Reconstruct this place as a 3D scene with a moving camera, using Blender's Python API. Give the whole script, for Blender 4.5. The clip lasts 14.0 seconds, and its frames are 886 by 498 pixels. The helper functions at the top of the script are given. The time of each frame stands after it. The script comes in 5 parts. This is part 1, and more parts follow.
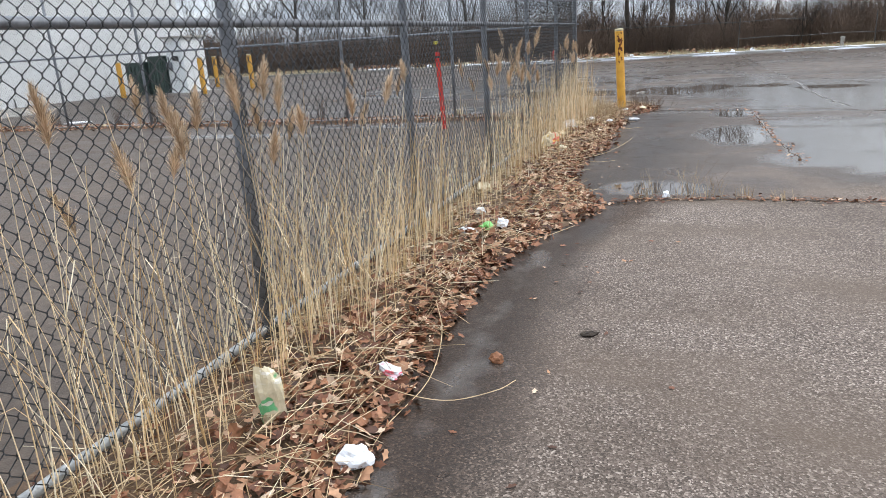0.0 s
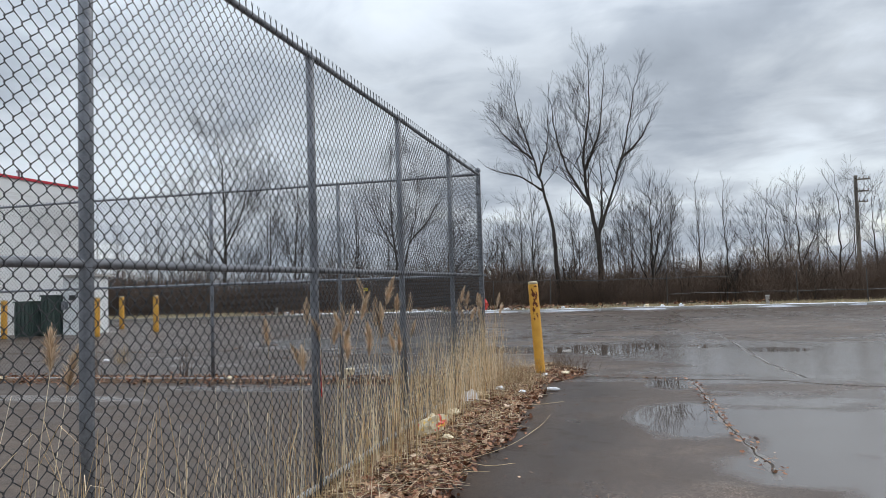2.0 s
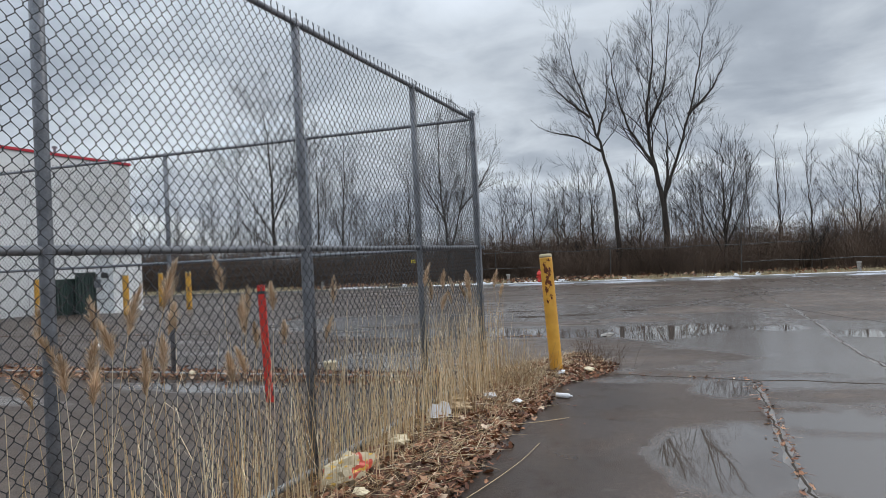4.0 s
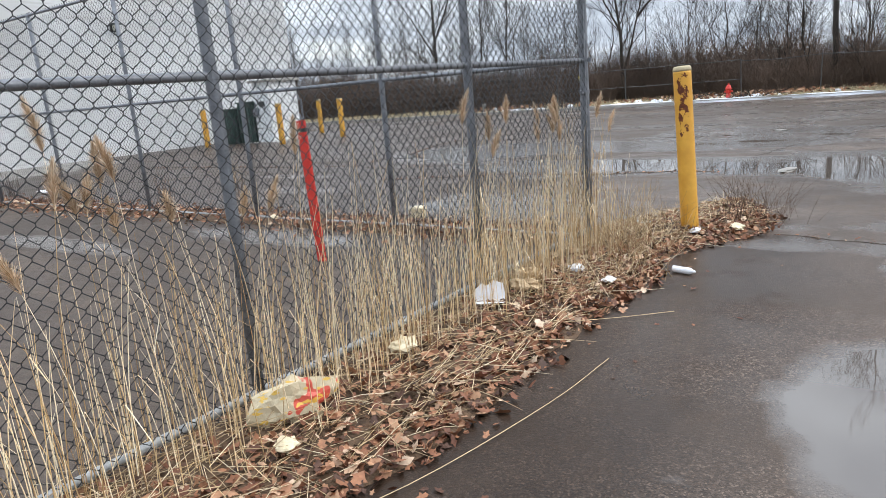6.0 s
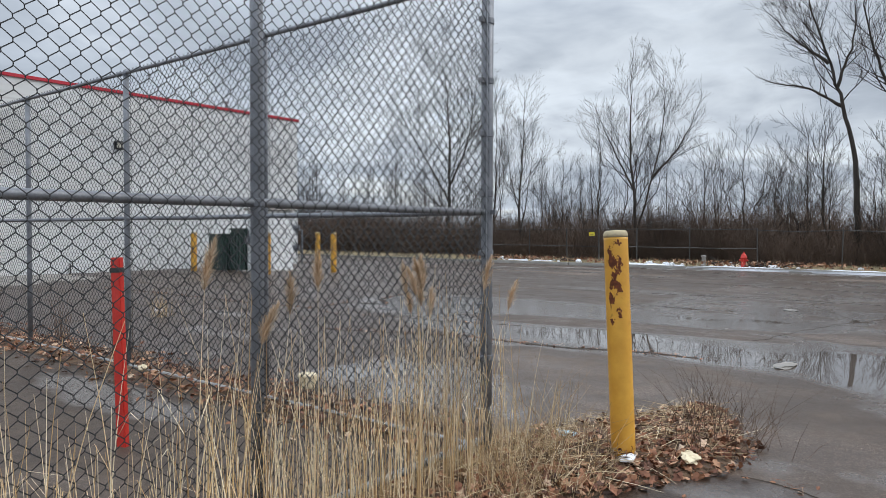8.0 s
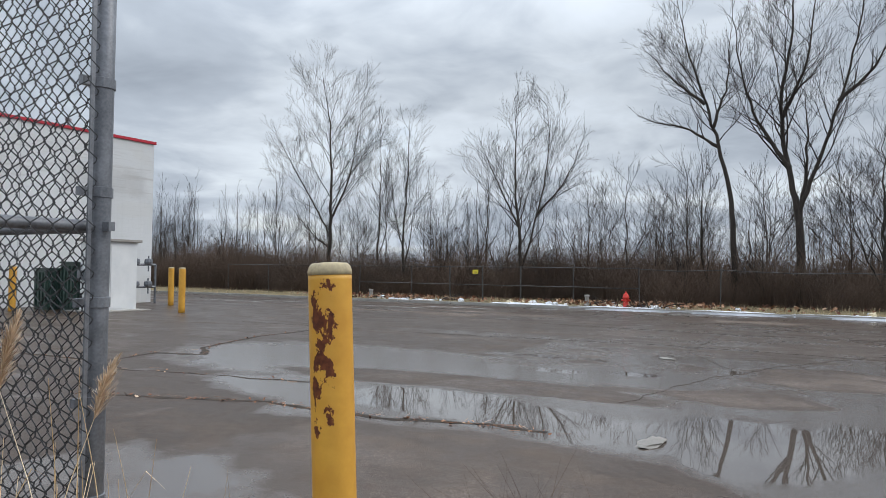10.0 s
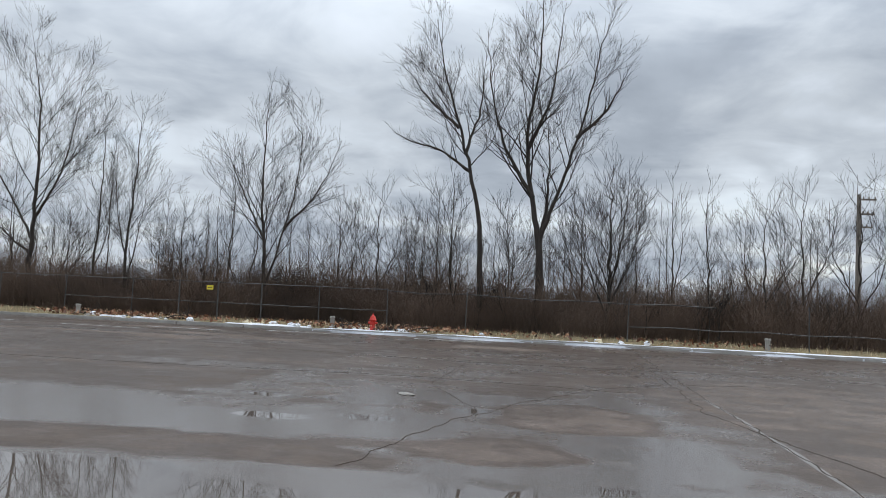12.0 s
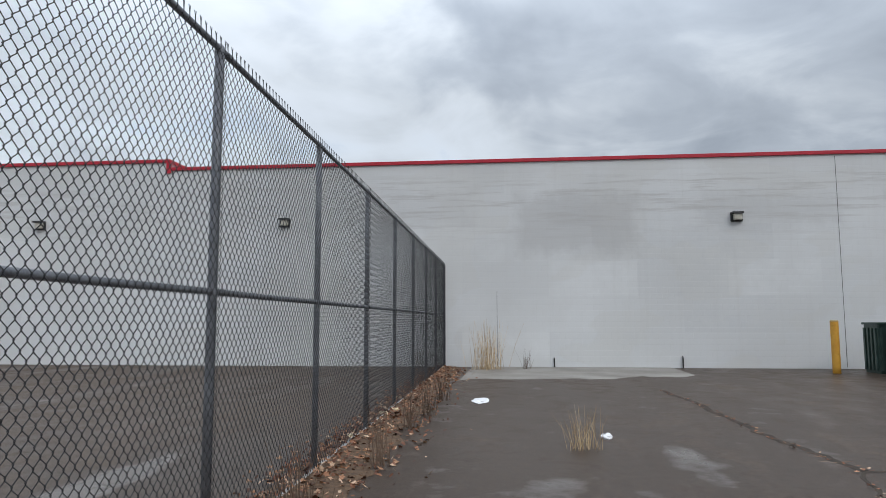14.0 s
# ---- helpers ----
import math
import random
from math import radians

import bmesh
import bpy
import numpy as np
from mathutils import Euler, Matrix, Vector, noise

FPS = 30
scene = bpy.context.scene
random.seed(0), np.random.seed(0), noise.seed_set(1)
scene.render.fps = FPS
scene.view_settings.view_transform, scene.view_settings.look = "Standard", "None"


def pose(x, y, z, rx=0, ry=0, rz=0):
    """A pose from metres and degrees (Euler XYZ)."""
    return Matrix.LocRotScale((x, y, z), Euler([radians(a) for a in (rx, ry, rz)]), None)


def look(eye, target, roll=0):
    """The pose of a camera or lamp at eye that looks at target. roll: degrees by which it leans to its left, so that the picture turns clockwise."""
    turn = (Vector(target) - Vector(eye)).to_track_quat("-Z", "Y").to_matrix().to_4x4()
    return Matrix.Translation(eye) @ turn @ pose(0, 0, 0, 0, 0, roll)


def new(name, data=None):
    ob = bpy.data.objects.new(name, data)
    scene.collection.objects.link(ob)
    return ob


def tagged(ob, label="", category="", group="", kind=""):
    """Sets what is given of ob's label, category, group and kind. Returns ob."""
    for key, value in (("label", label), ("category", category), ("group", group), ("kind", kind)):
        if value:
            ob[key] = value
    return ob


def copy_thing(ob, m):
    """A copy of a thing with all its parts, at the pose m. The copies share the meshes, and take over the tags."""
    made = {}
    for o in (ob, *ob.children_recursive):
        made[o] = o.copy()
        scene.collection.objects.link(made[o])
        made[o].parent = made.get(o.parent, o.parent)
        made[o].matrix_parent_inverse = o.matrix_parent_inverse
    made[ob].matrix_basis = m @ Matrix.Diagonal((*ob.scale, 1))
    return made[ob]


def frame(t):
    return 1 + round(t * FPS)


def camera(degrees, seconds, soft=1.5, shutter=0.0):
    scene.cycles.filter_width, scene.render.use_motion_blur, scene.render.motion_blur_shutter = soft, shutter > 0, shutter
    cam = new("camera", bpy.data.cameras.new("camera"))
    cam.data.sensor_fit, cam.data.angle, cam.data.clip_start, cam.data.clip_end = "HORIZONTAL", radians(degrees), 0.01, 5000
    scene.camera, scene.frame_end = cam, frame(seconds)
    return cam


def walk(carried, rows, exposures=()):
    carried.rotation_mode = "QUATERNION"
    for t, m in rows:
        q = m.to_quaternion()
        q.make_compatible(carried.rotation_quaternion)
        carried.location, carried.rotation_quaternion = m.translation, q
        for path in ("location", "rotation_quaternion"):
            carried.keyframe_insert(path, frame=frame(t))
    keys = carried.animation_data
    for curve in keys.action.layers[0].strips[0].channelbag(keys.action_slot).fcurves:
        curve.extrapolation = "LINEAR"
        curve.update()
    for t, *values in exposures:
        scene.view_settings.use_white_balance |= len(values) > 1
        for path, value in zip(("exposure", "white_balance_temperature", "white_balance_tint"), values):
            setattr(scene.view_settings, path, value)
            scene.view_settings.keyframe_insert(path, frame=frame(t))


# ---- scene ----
cam = camera(65.5, 14.0, 0.35)
PATH = [
    (0, (-0.086, -0.99, 1.701), (-0.752, 0.805, 1.123), -3.6),
    (0.5, (-0.091, -0.302, 1.69), (-0.719, 1.502, 1.1), -3.5),
    (1, (-0.114, 0.467, 1.663), (-0.665, 2.33, 1.187), -1.9),
    (1.5, (-0.071, 1.254, 1.67), (-0.547, 3.175, 1.385), -1.8),
    (2, (0.042, 1.971, 1.705), (-0.47, 3.902, 1.81), -1.8),
    (2.5, (0.135, 2.764, 1.794), (-0.318, 4.707, 1.939), -1.0),
    (2.7, (0.162, 3.003, 1.779), (-0.338, 4.937, 1.868), -1.0),
    (4.8, (0.641, 5.844, 1.701), (-0.278, 7.62, 1.654), -2.5),
    (5, (0.592, 6.099, 1.687), (-0.44, 7.787, 1.399), -2.2),
    (5.5, (0.56, 6.648, 1.718), (-0.51, 8.268, 1.236), -2.8),
    (6, (0.634, 7.173, 1.706), (-0.539, 8.728, 1.252), -4.8),
    (6.5, (0.638, 7.739, 1.706), (-0.509, 9.355, 1.443), -2.4),
    (7, (0.651, 8.4, 1.697), (-0.461, 10.059, 1.592), -2.2),
    (7.5, (0.635, 9.02, 1.7), (-0.65, 10.546, 1.552), -2.1),
    (7.7, (0.619, 9.2, 1.714), (-0.651, 10.743, 1.642), -0.8),
    (9.8, (0.289, 11.854, 1.696), (-0.826, 13.514, 1.713), 0.3),
    (10, (0.236, 12.094, 1.702), (-0.775, 13.818, 1.761), 0.7),
    (10.5, (0.083, 12.724, 1.702), (-0.687, 14.568, 1.788), 1.2),
    (10.8, (0.023, 13.015, 1.689), (-0.695, 14.879, 1.78), -0.0),
    (11, (0.001, 13.231, 1.688), (-0.678, 15.108, 1.822), 1.7),
    (11.5, (-0.092, 13.909, 1.659), (-0.504, 15.862, 1.795), 0.5),
    (12, (-0.149, 14.485, 1.688), (-0.513, 16.447, 1.824), 2.6),
    (12.5, (-0.261, 15.027, 1.73), (-0.753, 16.958, 1.903), 1.2),
    (12.9, (-0.985, 15.517, 1.675), (-2.2, 17.091, 1.895), 0.2),
    (13, (-1.152, 15.614, 1.661), (-2.553, 17.027, 1.865), 0.5),
    (13.5, (-1.912, 16.02, 1.564), (-3.764, 16.751, 1.752), 0.35),
    (13.8, (-2.6, 15.98, 1.6), (-4.57, 16.265, 1.822), -0.2),
    (14, (-3.033, 15.844, 1.656), (-5.011, 15.638, 1.862), -0.1),
]
walk(cam, [(t, look(eye, target, roll)) for t, eye, target, roll in PATH],
     [(0, 0.62), (1.2, 0.6), (1.7, 0.4), (2.2, -0.05), (2.7, -0.05), (4.8, 0.05), (5.5, 0.6), (6.2, 0.59), (7.0, 0.36), (7.5, 0.2), (9.8, 0.08), (11, 0.02), (12.5, -0.09), (13.0, -0.2), (13.5, -0.1), (14, -0.2)])

# ---- world, sun ----
def nd(t, kind, **vals):
    n = t.nodes.new(kind)
    for k, v in vals.items():
        n.inputs[k.replace("_", " ")].default_value = v
    return n


def ramp(t, fac, stops):
    n = t.nodes.new("ShaderNodeValToRGB")
    while len(n.color_ramp.elements) < len(stops):
        n.color_ramp.elements.new(0.5)
    for e, (p, c) in zip(n.color_ramp.elements, stops):
        e.position = p
        e.color = (c, c, c, 1) if isinstance(c, (int, float)) else (*c, 1)
    t.links.new(fac, n.inputs["Fac"])
    return n.outputs["Color"]


def mixc(t, fac, a, b, mode="MIX"):
    n = t.nodes.new("ShaderNodeMix")
    n.data_type, n.blend_type = "RGBA", mode
    for sock, v in ((n.inputs["Factor"], fac), (n.inputs["A"], a), (n.inputs["B"], b)):
        if isinstance(v, bpy.types.NodeSocket):
            t.links.new(v, sock)
        elif isinstance(v, (int, float)):
            sock.default_value = v if sock.type == "VALUE" else (v, v, v, 1)
        else:
            sock.default_value = (*v, 1)
    return n.outputs["Result"]


def fmath(t, op, a, b=0.0):
    n = t.nodes.new("ShaderNodeMath")
    n.operation = op
    for sock, v in zip(n.inputs, (a, b)):
        if isinstance(v, bpy.types.NodeSocket):
            t.links.new(v, sock)
        else:
            sock.default_value = v
    return n.outputs[0]


SUN_EL, SUN_AZ = radians(42), radians(50)
world = bpy.data.worlds.new("overcast_sky")
scene.world = world
world.use_nodes = True
wt = world.node_tree
wt.nodes.clear()
sky = wt.nodes.new("ShaderNodeTexSky")
sky.sky_type, sky.sun_disc = "NISHITA", False
sky.sun_elevation, sky.sun_rotation = SUN_EL, SUN_AZ
coord = wt.nodes.new("ShaderNodeTexCoord")
sep = wt.nodes.new("ShaderNodeSeparateXYZ")
wt.links.new(coord.outputs["Generated"], sep.inputs[0])
# cloud layers lie on a plane overhead, so they crowd together towards the horizon
zz = fmath(wt, "ADD", fmath(wt, "MAXIMUM", sep.outputs["Z"], 0.0), 0.16)
flat = wt.nodes.new("ShaderNodeCombineXYZ")
wt.links.new(fmath(wt, "DIVIDE", sep.outputs["X"], zz), flat.inputs["X"])
wt.links.new(fmath(wt, "DIVIDE", sep.outputs["Y"], zz), flat.inputs["Y"])
big = nd(wt, "ShaderNodeTexNoise", Scale=0.62, Detail=5.0, Roughness=0.52, Distortion=0.3)
small = nd(wt, "ShaderNodeTexNoise", Scale=2.3, Detail=6.0, Roughness=0.55, Distortion=0.4)
wt.links.new(flat.outputs[0], big.inputs["Vector"])
wt.links.new(flat.outputs[0], small.inputs["Vector"])
cover = fmath(wt, "ADD", fmath(wt, "MULTIPLY", big.outputs["Fac"], 0.72), fmath(wt, "MULTIPLY", small.outputs["Fac"], 0.28))
cloud = ramp(wt, cover, [(0.38, (0.86, 0.90, 0.94)), (0.46, (0.60, 0.66, 0.73)), (0.54, (0.42, 0.475, 0.55)), (0.64, (0.31, 0.355, 0.42))])
scud = nd(wt, "ShaderNodeTexNoise", Scale=1.15, Detail=5.0, Roughness=0.5, Distortion=0.15)
drift = wt.nodes.new("ShaderNodeMapping")
drift.inputs["Scale"].default_value, drift.inputs["Location"].default_value = (0.8, 1.9, 1.0), (3.3, 1.4, 0.0)
wt.links.new(flat.outputs[0], drift.inputs["Vector"])
wt.links.new(drift.outputs[0], scud.inputs["Vector"])
cloud = mixc(wt, ramp(wt, scud.outputs["Fac"], [(0.58, 0.0), (0.68, 0.5)]), cloud, mixc(wt, 1.0, cloud, (0.66, 0.68, 0.71), "MULTIPLY"))
gap = ramp(wt, cover, [(0.34, 0.5), (0.47, 0.0)])
sky_amt = mixc(wt, 1.0, sky.outputs[0], (0.12, 0.12, 0.12), "MULTIPLY")
cloud_sky = mixc(wt, gap, cloud, sky_amt)
# the thick cloud deck is brightest overhead
lift = ramp(wt, sep.outputs["Z"], [(0.0, 1.05), (0.25, 1.05), (0.5, 1.7), (1.0, 3.3)])
lift.node.color_ramp.interpolation = "EASE"
# and it is thickest on the side of the hidden sun
toward = fmath(wt, "ADD", fmath(wt, "MULTIPLY", sep.outputs["X"], math.sin(SUN_AZ)), fmath(wt, "MULTIPLY", sep.outputs["Y"], math.cos(SUN_AZ)))
glow = fmath(wt, "SUBTRACT", 1.03, fmath(wt, "MULTIPLY", toward, 0.13))
final = mixc(wt, 1.0, mixc(wt, 1.0, cloud_sky, lift, "MULTIPLY"), glow, "MULTIPLY")
bg = nd(wt, "ShaderNodeBackground", Strength=1.0)
wt.links.new(final, bg.inputs["Color"])
wt.links.new(bg.outputs[0], wt.nodes.new("ShaderNodeOutputWorld").inputs["Surface"])

sun = new("sun", bpy.data.lights.new("sun", "SUN"))
sun.data.energy, sun.data.angle, sun.data.color = 0.9, radians(25), (1.0, 0.95, 0.88)
sun.matrix_world = look((30, 10, 40), (30 - math.sin(SUN_AZ) * math.cos(SUN_EL), 10 - math.cos(SUN_AZ) * math.cos(SUN_EL), 40 - math.sin(SUN_EL)))


# ---- materials ----
def material(name):
    m = bpy.data.materials.new(name)
    m.use_nodes = True
    t = m.node_tree
    return m, t, t.nodes["Principled BSDF"]


def noise_of(t, scale, detail=4.0, rough=0.55, space="Object", stretch=None):
    c = t.nodes.new("ShaderNodeTexCoord")
    n = nd(t, "ShaderNodeTexNoise", Scale=scale, Detail=detail, Roughness=rough)
    out = c.outputs[space]
    if stretch:
        mp = t.nodes.new("ShaderNodeMapping")
        mp.inputs["Scale"].default_value = stretch
        t.links.new(out, mp.inputs["Vector"])
        out = mp.outputs[0]
    t.links.new(out, n.inputs["Vector"])
    return n.outputs["Fac"]


def bump(t, b, height, strength, distance):
    n = nd(t, "ShaderNodeBump", Strength=strength, Distance=distance)
    t.links.new(height, n.inputs["Height"])
    t.links.new(n.outputs[0], b.inputs["Normal"])
    return n


def plain(name, dark, light, rough=0.7, scale=6.0, metal=0.0, relief=0.2, dist=0.01, fine=60.0, stretch=None, vary=0.0, island=False):
    """A painted, grown or cast surface: two tones at a coarse and a fine scale, with relief."""
    m, t, b = material(name)
    coarse, grain = noise_of(t, scale, stretch=stretch), noise_of(t, fine, 2.0, stretch=stretch)
    f = fmath(t, "ADD", fmath(t, "MULTIPLY", coarse, 0.65), fmath(t, "MULTIPLY", grain, 0.35))
    col = ramp(t, f, [(0.33, dark), (0.66, light)])
    if vary:
        info = t.nodes.new("ShaderNodeNewGeometry" if island else "ShaderNodeObjectInfo")
        rnd = info.outputs["Random Per Island" if island else "Random"]
        col = mixc(t, 1.0, col, ramp(t, rnd, [(0.0, 1.0 - vary), (1.0, 1.0 + vary)]), "MULTIPLY")
    t.links.new(col, b.inputs["Base Color"])
    b.inputs["Roughness"].default_value, b.inputs["Metallic"].default_value = rough, metal
    bump(t, b, f, relief, dist)
    return m


def asphalt_material():
    m, t, b = material("wet_asphalt")
    wet = t.nodes.new("ShaderNodeAttribute")
    wet.attribute_name = "wet"
    level = fmath(t, "ADD", wet.outputs["Fac"], fmath(t, "MULTIPLY", fmath(t, "SUBTRACT", noise_of(t, 1.6, 6.0, 0.6), 0.5), 0.55))
    damp = ramp(t, level, [(0.17, 0.0), (0.36, 1.0)])
    pool = ramp(t, level, [(0.46, 0.0), (0.64, 1.0)])
    # stones in the tar
    c = t.nodes.new("ShaderNodeTexCoord")
    stones = nd(t, "ShaderNodeTexVoronoi", Scale=115.0)
    t.links.new(c.outputs["Object"], stones.inputs["Vector"])
    tint = t.nodes.new("ShaderNodeSeparateColor")
    t.links.new(stones.outputs["Color"], tint.inputs[0])
    grit = ramp(t, tint.outputs[0], [(0.0, (0.056, 0.047, 0.041)), (0.5, (0.122, 0.102, 0.09)), (0.86, (0.20, 0.174, 0.156)), (0.985, (0.37, 0.335, 0.305))])
    patch = ramp(t, noise_of(t, 0.32, 5.0, 0.6), [(0.34, (0.76, 0.68, 0.62)), (0.64, (1.34, 1.25, 1.18))])
    dry = mixc(t, 1.0, grit, patch, "MULTIPLY")
    silt = ramp(t, noise_of(t, 0.5, 6.0, 0.6, stretch=(0.6, 1.5, 1)), [(0.46, 0.0), (0.62, 0.75)])
    dry = mixc(t, silt, dry, (0.118, 0.088, 0.067))
    soil = t.nodes.new("ShaderNodeAttribute")
    soil.attribute_name = "soil"
    mud = ramp(t, fmath(t, "ADD", soil.outputs["Fac"], fmath(t, "MULTIPLY", fmath(t, "SUBTRACT", noise_of(t, 0.9, 6.0, 0.65, stretch=(0.7, 1.4, 1)), 0.5), 1.1)), [(0.35, 0.0), (0.65, 0.9)])
    dry = mixc(t, mud, dry, ramp(t, noise_of(t, 9.0, 6.0, 0.65), [(0.3, (0.064, 0.048, 0.037)), (0.7, (0.138, 0.106, 0.083))]))
    col = mixc(t, fmath(t, "MULTIPLY", damp, 0.85), dry, mixc(t, 1.0, dry, (0.46, 0.4, 0.35), "MULTIPLY"))
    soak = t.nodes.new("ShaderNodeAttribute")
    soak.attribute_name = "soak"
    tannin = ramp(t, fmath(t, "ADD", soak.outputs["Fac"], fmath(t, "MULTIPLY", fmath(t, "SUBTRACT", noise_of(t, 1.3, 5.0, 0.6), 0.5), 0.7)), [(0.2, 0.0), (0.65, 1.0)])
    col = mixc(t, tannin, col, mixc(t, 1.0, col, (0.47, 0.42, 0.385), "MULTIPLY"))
    col = mixc(t, pool, col, (0.098, 0.08, 0.068))
    t.links.new(col, b.inputs["Base Color"])
    rough = mixc(t, damp, 0.75, mixc(t, noise_of(t, 1.1, 4.0), 0.22, 0.38))
    rough = mixc(t, fmath(t, "MULTIPLY", mud, 0.45), rough, 0.6)
    still = t.nodes.new("ShaderNodeAttribute")
    still.attribute_name = "still"
    calm = ramp(t, fmath(t, "ADD", still.outputs["Fac"], fmath(t, "MULTIPLY", fmath(t, "SUBTRACT", noise_of(t, 2.2, 5.0, 0.6), 0.5), 0.5)), [(0.42, 0.0), (0.58, 1.0)])
    film = mixc(t, noise_of(t, 0.8, 4.0, 0.6, stretch=(0.7, 1.6, 1)), 0.15, 0.27)
    rough = mixc(t, pool, rough, mixc(t, calm, film, 0.022))
    t.links.new(rough, b.inputs["Roughness"])
    b.inputs["IOR"].default_value = 1.62
    t.links.new(mixc(t, pool, mixc(t, mud, mixc(t, damp, 0.12, 0.16), 0.14), 0.95), b.inputs["Specular IOR Level"])
    h = fmath(t, "MULTIPLY", fmath(t, "ADD", stones.outputs["Distance"], noise_of(t, 40.0, 3.0)), fmath(t, "SUBTRACT", 1.0, fmath(t, "MAXIMUM", pool, fmath(t, "MULTIPLY", damp, 0.72))))
    h2 = fmath(t, "ADD", h, fmath(t, "MULTIPLY", fmath(t, "MULTIPLY", noise_of(t, 5.0, 2.0), pool), 0.04))
    bump(t, b, h2, 0.6, 0.007)
    return m


def wall_material():
    m, t, b = material("painted_block_wall")
    c = t.nodes.new("ShaderNodeTexCoord")
    sw = t.nodes.new("ShaderNodeSeparateXYZ")
    t.links.new(c.outputs["Object"], sw.inputs[0])
    cb = t.nodes.new("ShaderNodeCombineXYZ")
    t.links.new(sw.outputs["Y"], cb.inputs["X"])
    t.links.new(sw.outputs["Z"], cb.inputs["Y"])
    blocks = nd(t, "ShaderNodeTexBrick", Scale=1.0, Mortar_Size=0.006, Brick_Width=0.4, Row_Height=0.2)
    blocks.inputs["Color1"].default_value = (1, 1, 1, 1)
    blocks.inputs["Color2"].default_value = (0.95, 0.95, 0.95, 1)
    blocks.inputs["Mortar"].default_value = (0.7, 0.7, 0.7, 1)
    t.links.new(cb.outputs[0], blocks.inputs["Vector"])
    base = ramp(t, noise_of(t, 0.35, 5.0, 0.6), [(0.35, (0.63, 0.64, 0.64)), (0.62, (0.71, 0.725, 0.73))])
    # touched-up patches of paint, and rain streaks
    touch = ramp(t, noise_of(t, 0.55, 2.0, 0.4, stretch=(1, 0.6, 1.2)), [(0.55, 0.0), (0.57, 0.2)])
    base = mixc(t, touch, base, (0.62, 0.61, 0.57))
    squares = nd(t, "ShaderNodeTexBrick", Scale=1.0, Mortar_Size=0.0, Brick_Width=3.1, Row_Height=1.25)
    squares.inputs["Color1"].default_value = (1.02, 1.02, 1.02, 1)
    squares.inputs["Color2"].default_value = (0.86, 0.865, 0.875, 1)
    t.links.new(cb.outputs[0], squares.inputs["Vector"])
    worn = ramp(t, noise_of(t, 0.7, 5.0, 0.7), [(0.4, 0.1), (0.6, 0.75)])
    base = mixc(t, worn, base, mixc(t, 1.0, base, squares.outputs["Color"], "MULTIPLY"))
    # bare grey squares where old lettering was rolled over
    for y0, y1, z0, z1, much in ((15.7, 20.4, 3.8, 6.4, 0.42), (22.2, 27.4, 4.7, 6.3, 0.28), (28.4, 32.9, 4.6, 6.2, 0.42), (10.9, 14.6, 4.9, 6.6, 0.25)):
        wob = fmath(t, "MULTIPLY", fmath(t, "SUBTRACT", noise_of(t, 1.6, 5.0, 0.65), 0.5), 1.3)
        dy = fmath(t, "SUBTRACT", (y1 - y0) / 2, fmath(t, "ABSOLUTE", fmath(t, "SUBTRACT", sw.outputs["Y"], (y0 + y1) / 2)))
        dz = fmath(t, "SUBTRACT", (z1 - z0) / 2, fmath(t, "ABSOLUTE", fmath(t, "SUBTRACT", sw.outputs["Z"], (z0 + z1) / 2)))
        inside = fmath(t, "ADD", fmath(t, "MINIMUM", dy, dz), wob)
        base = mixc(t, fmath(t, "MULTIPLY", ramp(t, inside, [(0.0, 0.0), (0.55, 1.0)]), much), base, (0.45, 0.45, 0.45))
    streak = ramp(t, noise_of(t, 1.0, 6.0, 0.6, stretch=(1, 3.5, 0.16)), [(0.55, 0.0), (0.8, 0.16)])
    base = mixc(t, streak, base, (0.47, 0.46, 0.44))
    high = ramp(t, fmath(t, "MULTIPLY", sw.outputs["Z"], 0.1), [(0.42, 0.0), (0.56, 1.0), (0.66, 1.0), (0.71, 0.1)])
    rows = fmath(t, "MULTIPLY", ramp(t, noise_of(t, 1.0, 4.0, 0.7, stretch=(1, 0.3, 6.0)), [(0.50, 0.0), (0.64, 0.6)]), high)
    base = mixc(t, rows, base, (0.47, 0.46, 0.45))
    col = mixc(t, 0.1, base, mixc(t, 1.0, base, blocks.outputs["Color"], "MULTIPLY"))
    t.links.new(col, b.inputs["Base Color"])
    b.inputs["Roughness"].default_value = 0.7
    bump(t, b, fmath(t, "ADD", fmath(t, "MULTIPLY", blocks.outputs["Fac"], -1.0), fmath(t, "MULTIPLY", noise_of(t, 25.0), 0.5)), 0.35, 0.008)
    return m


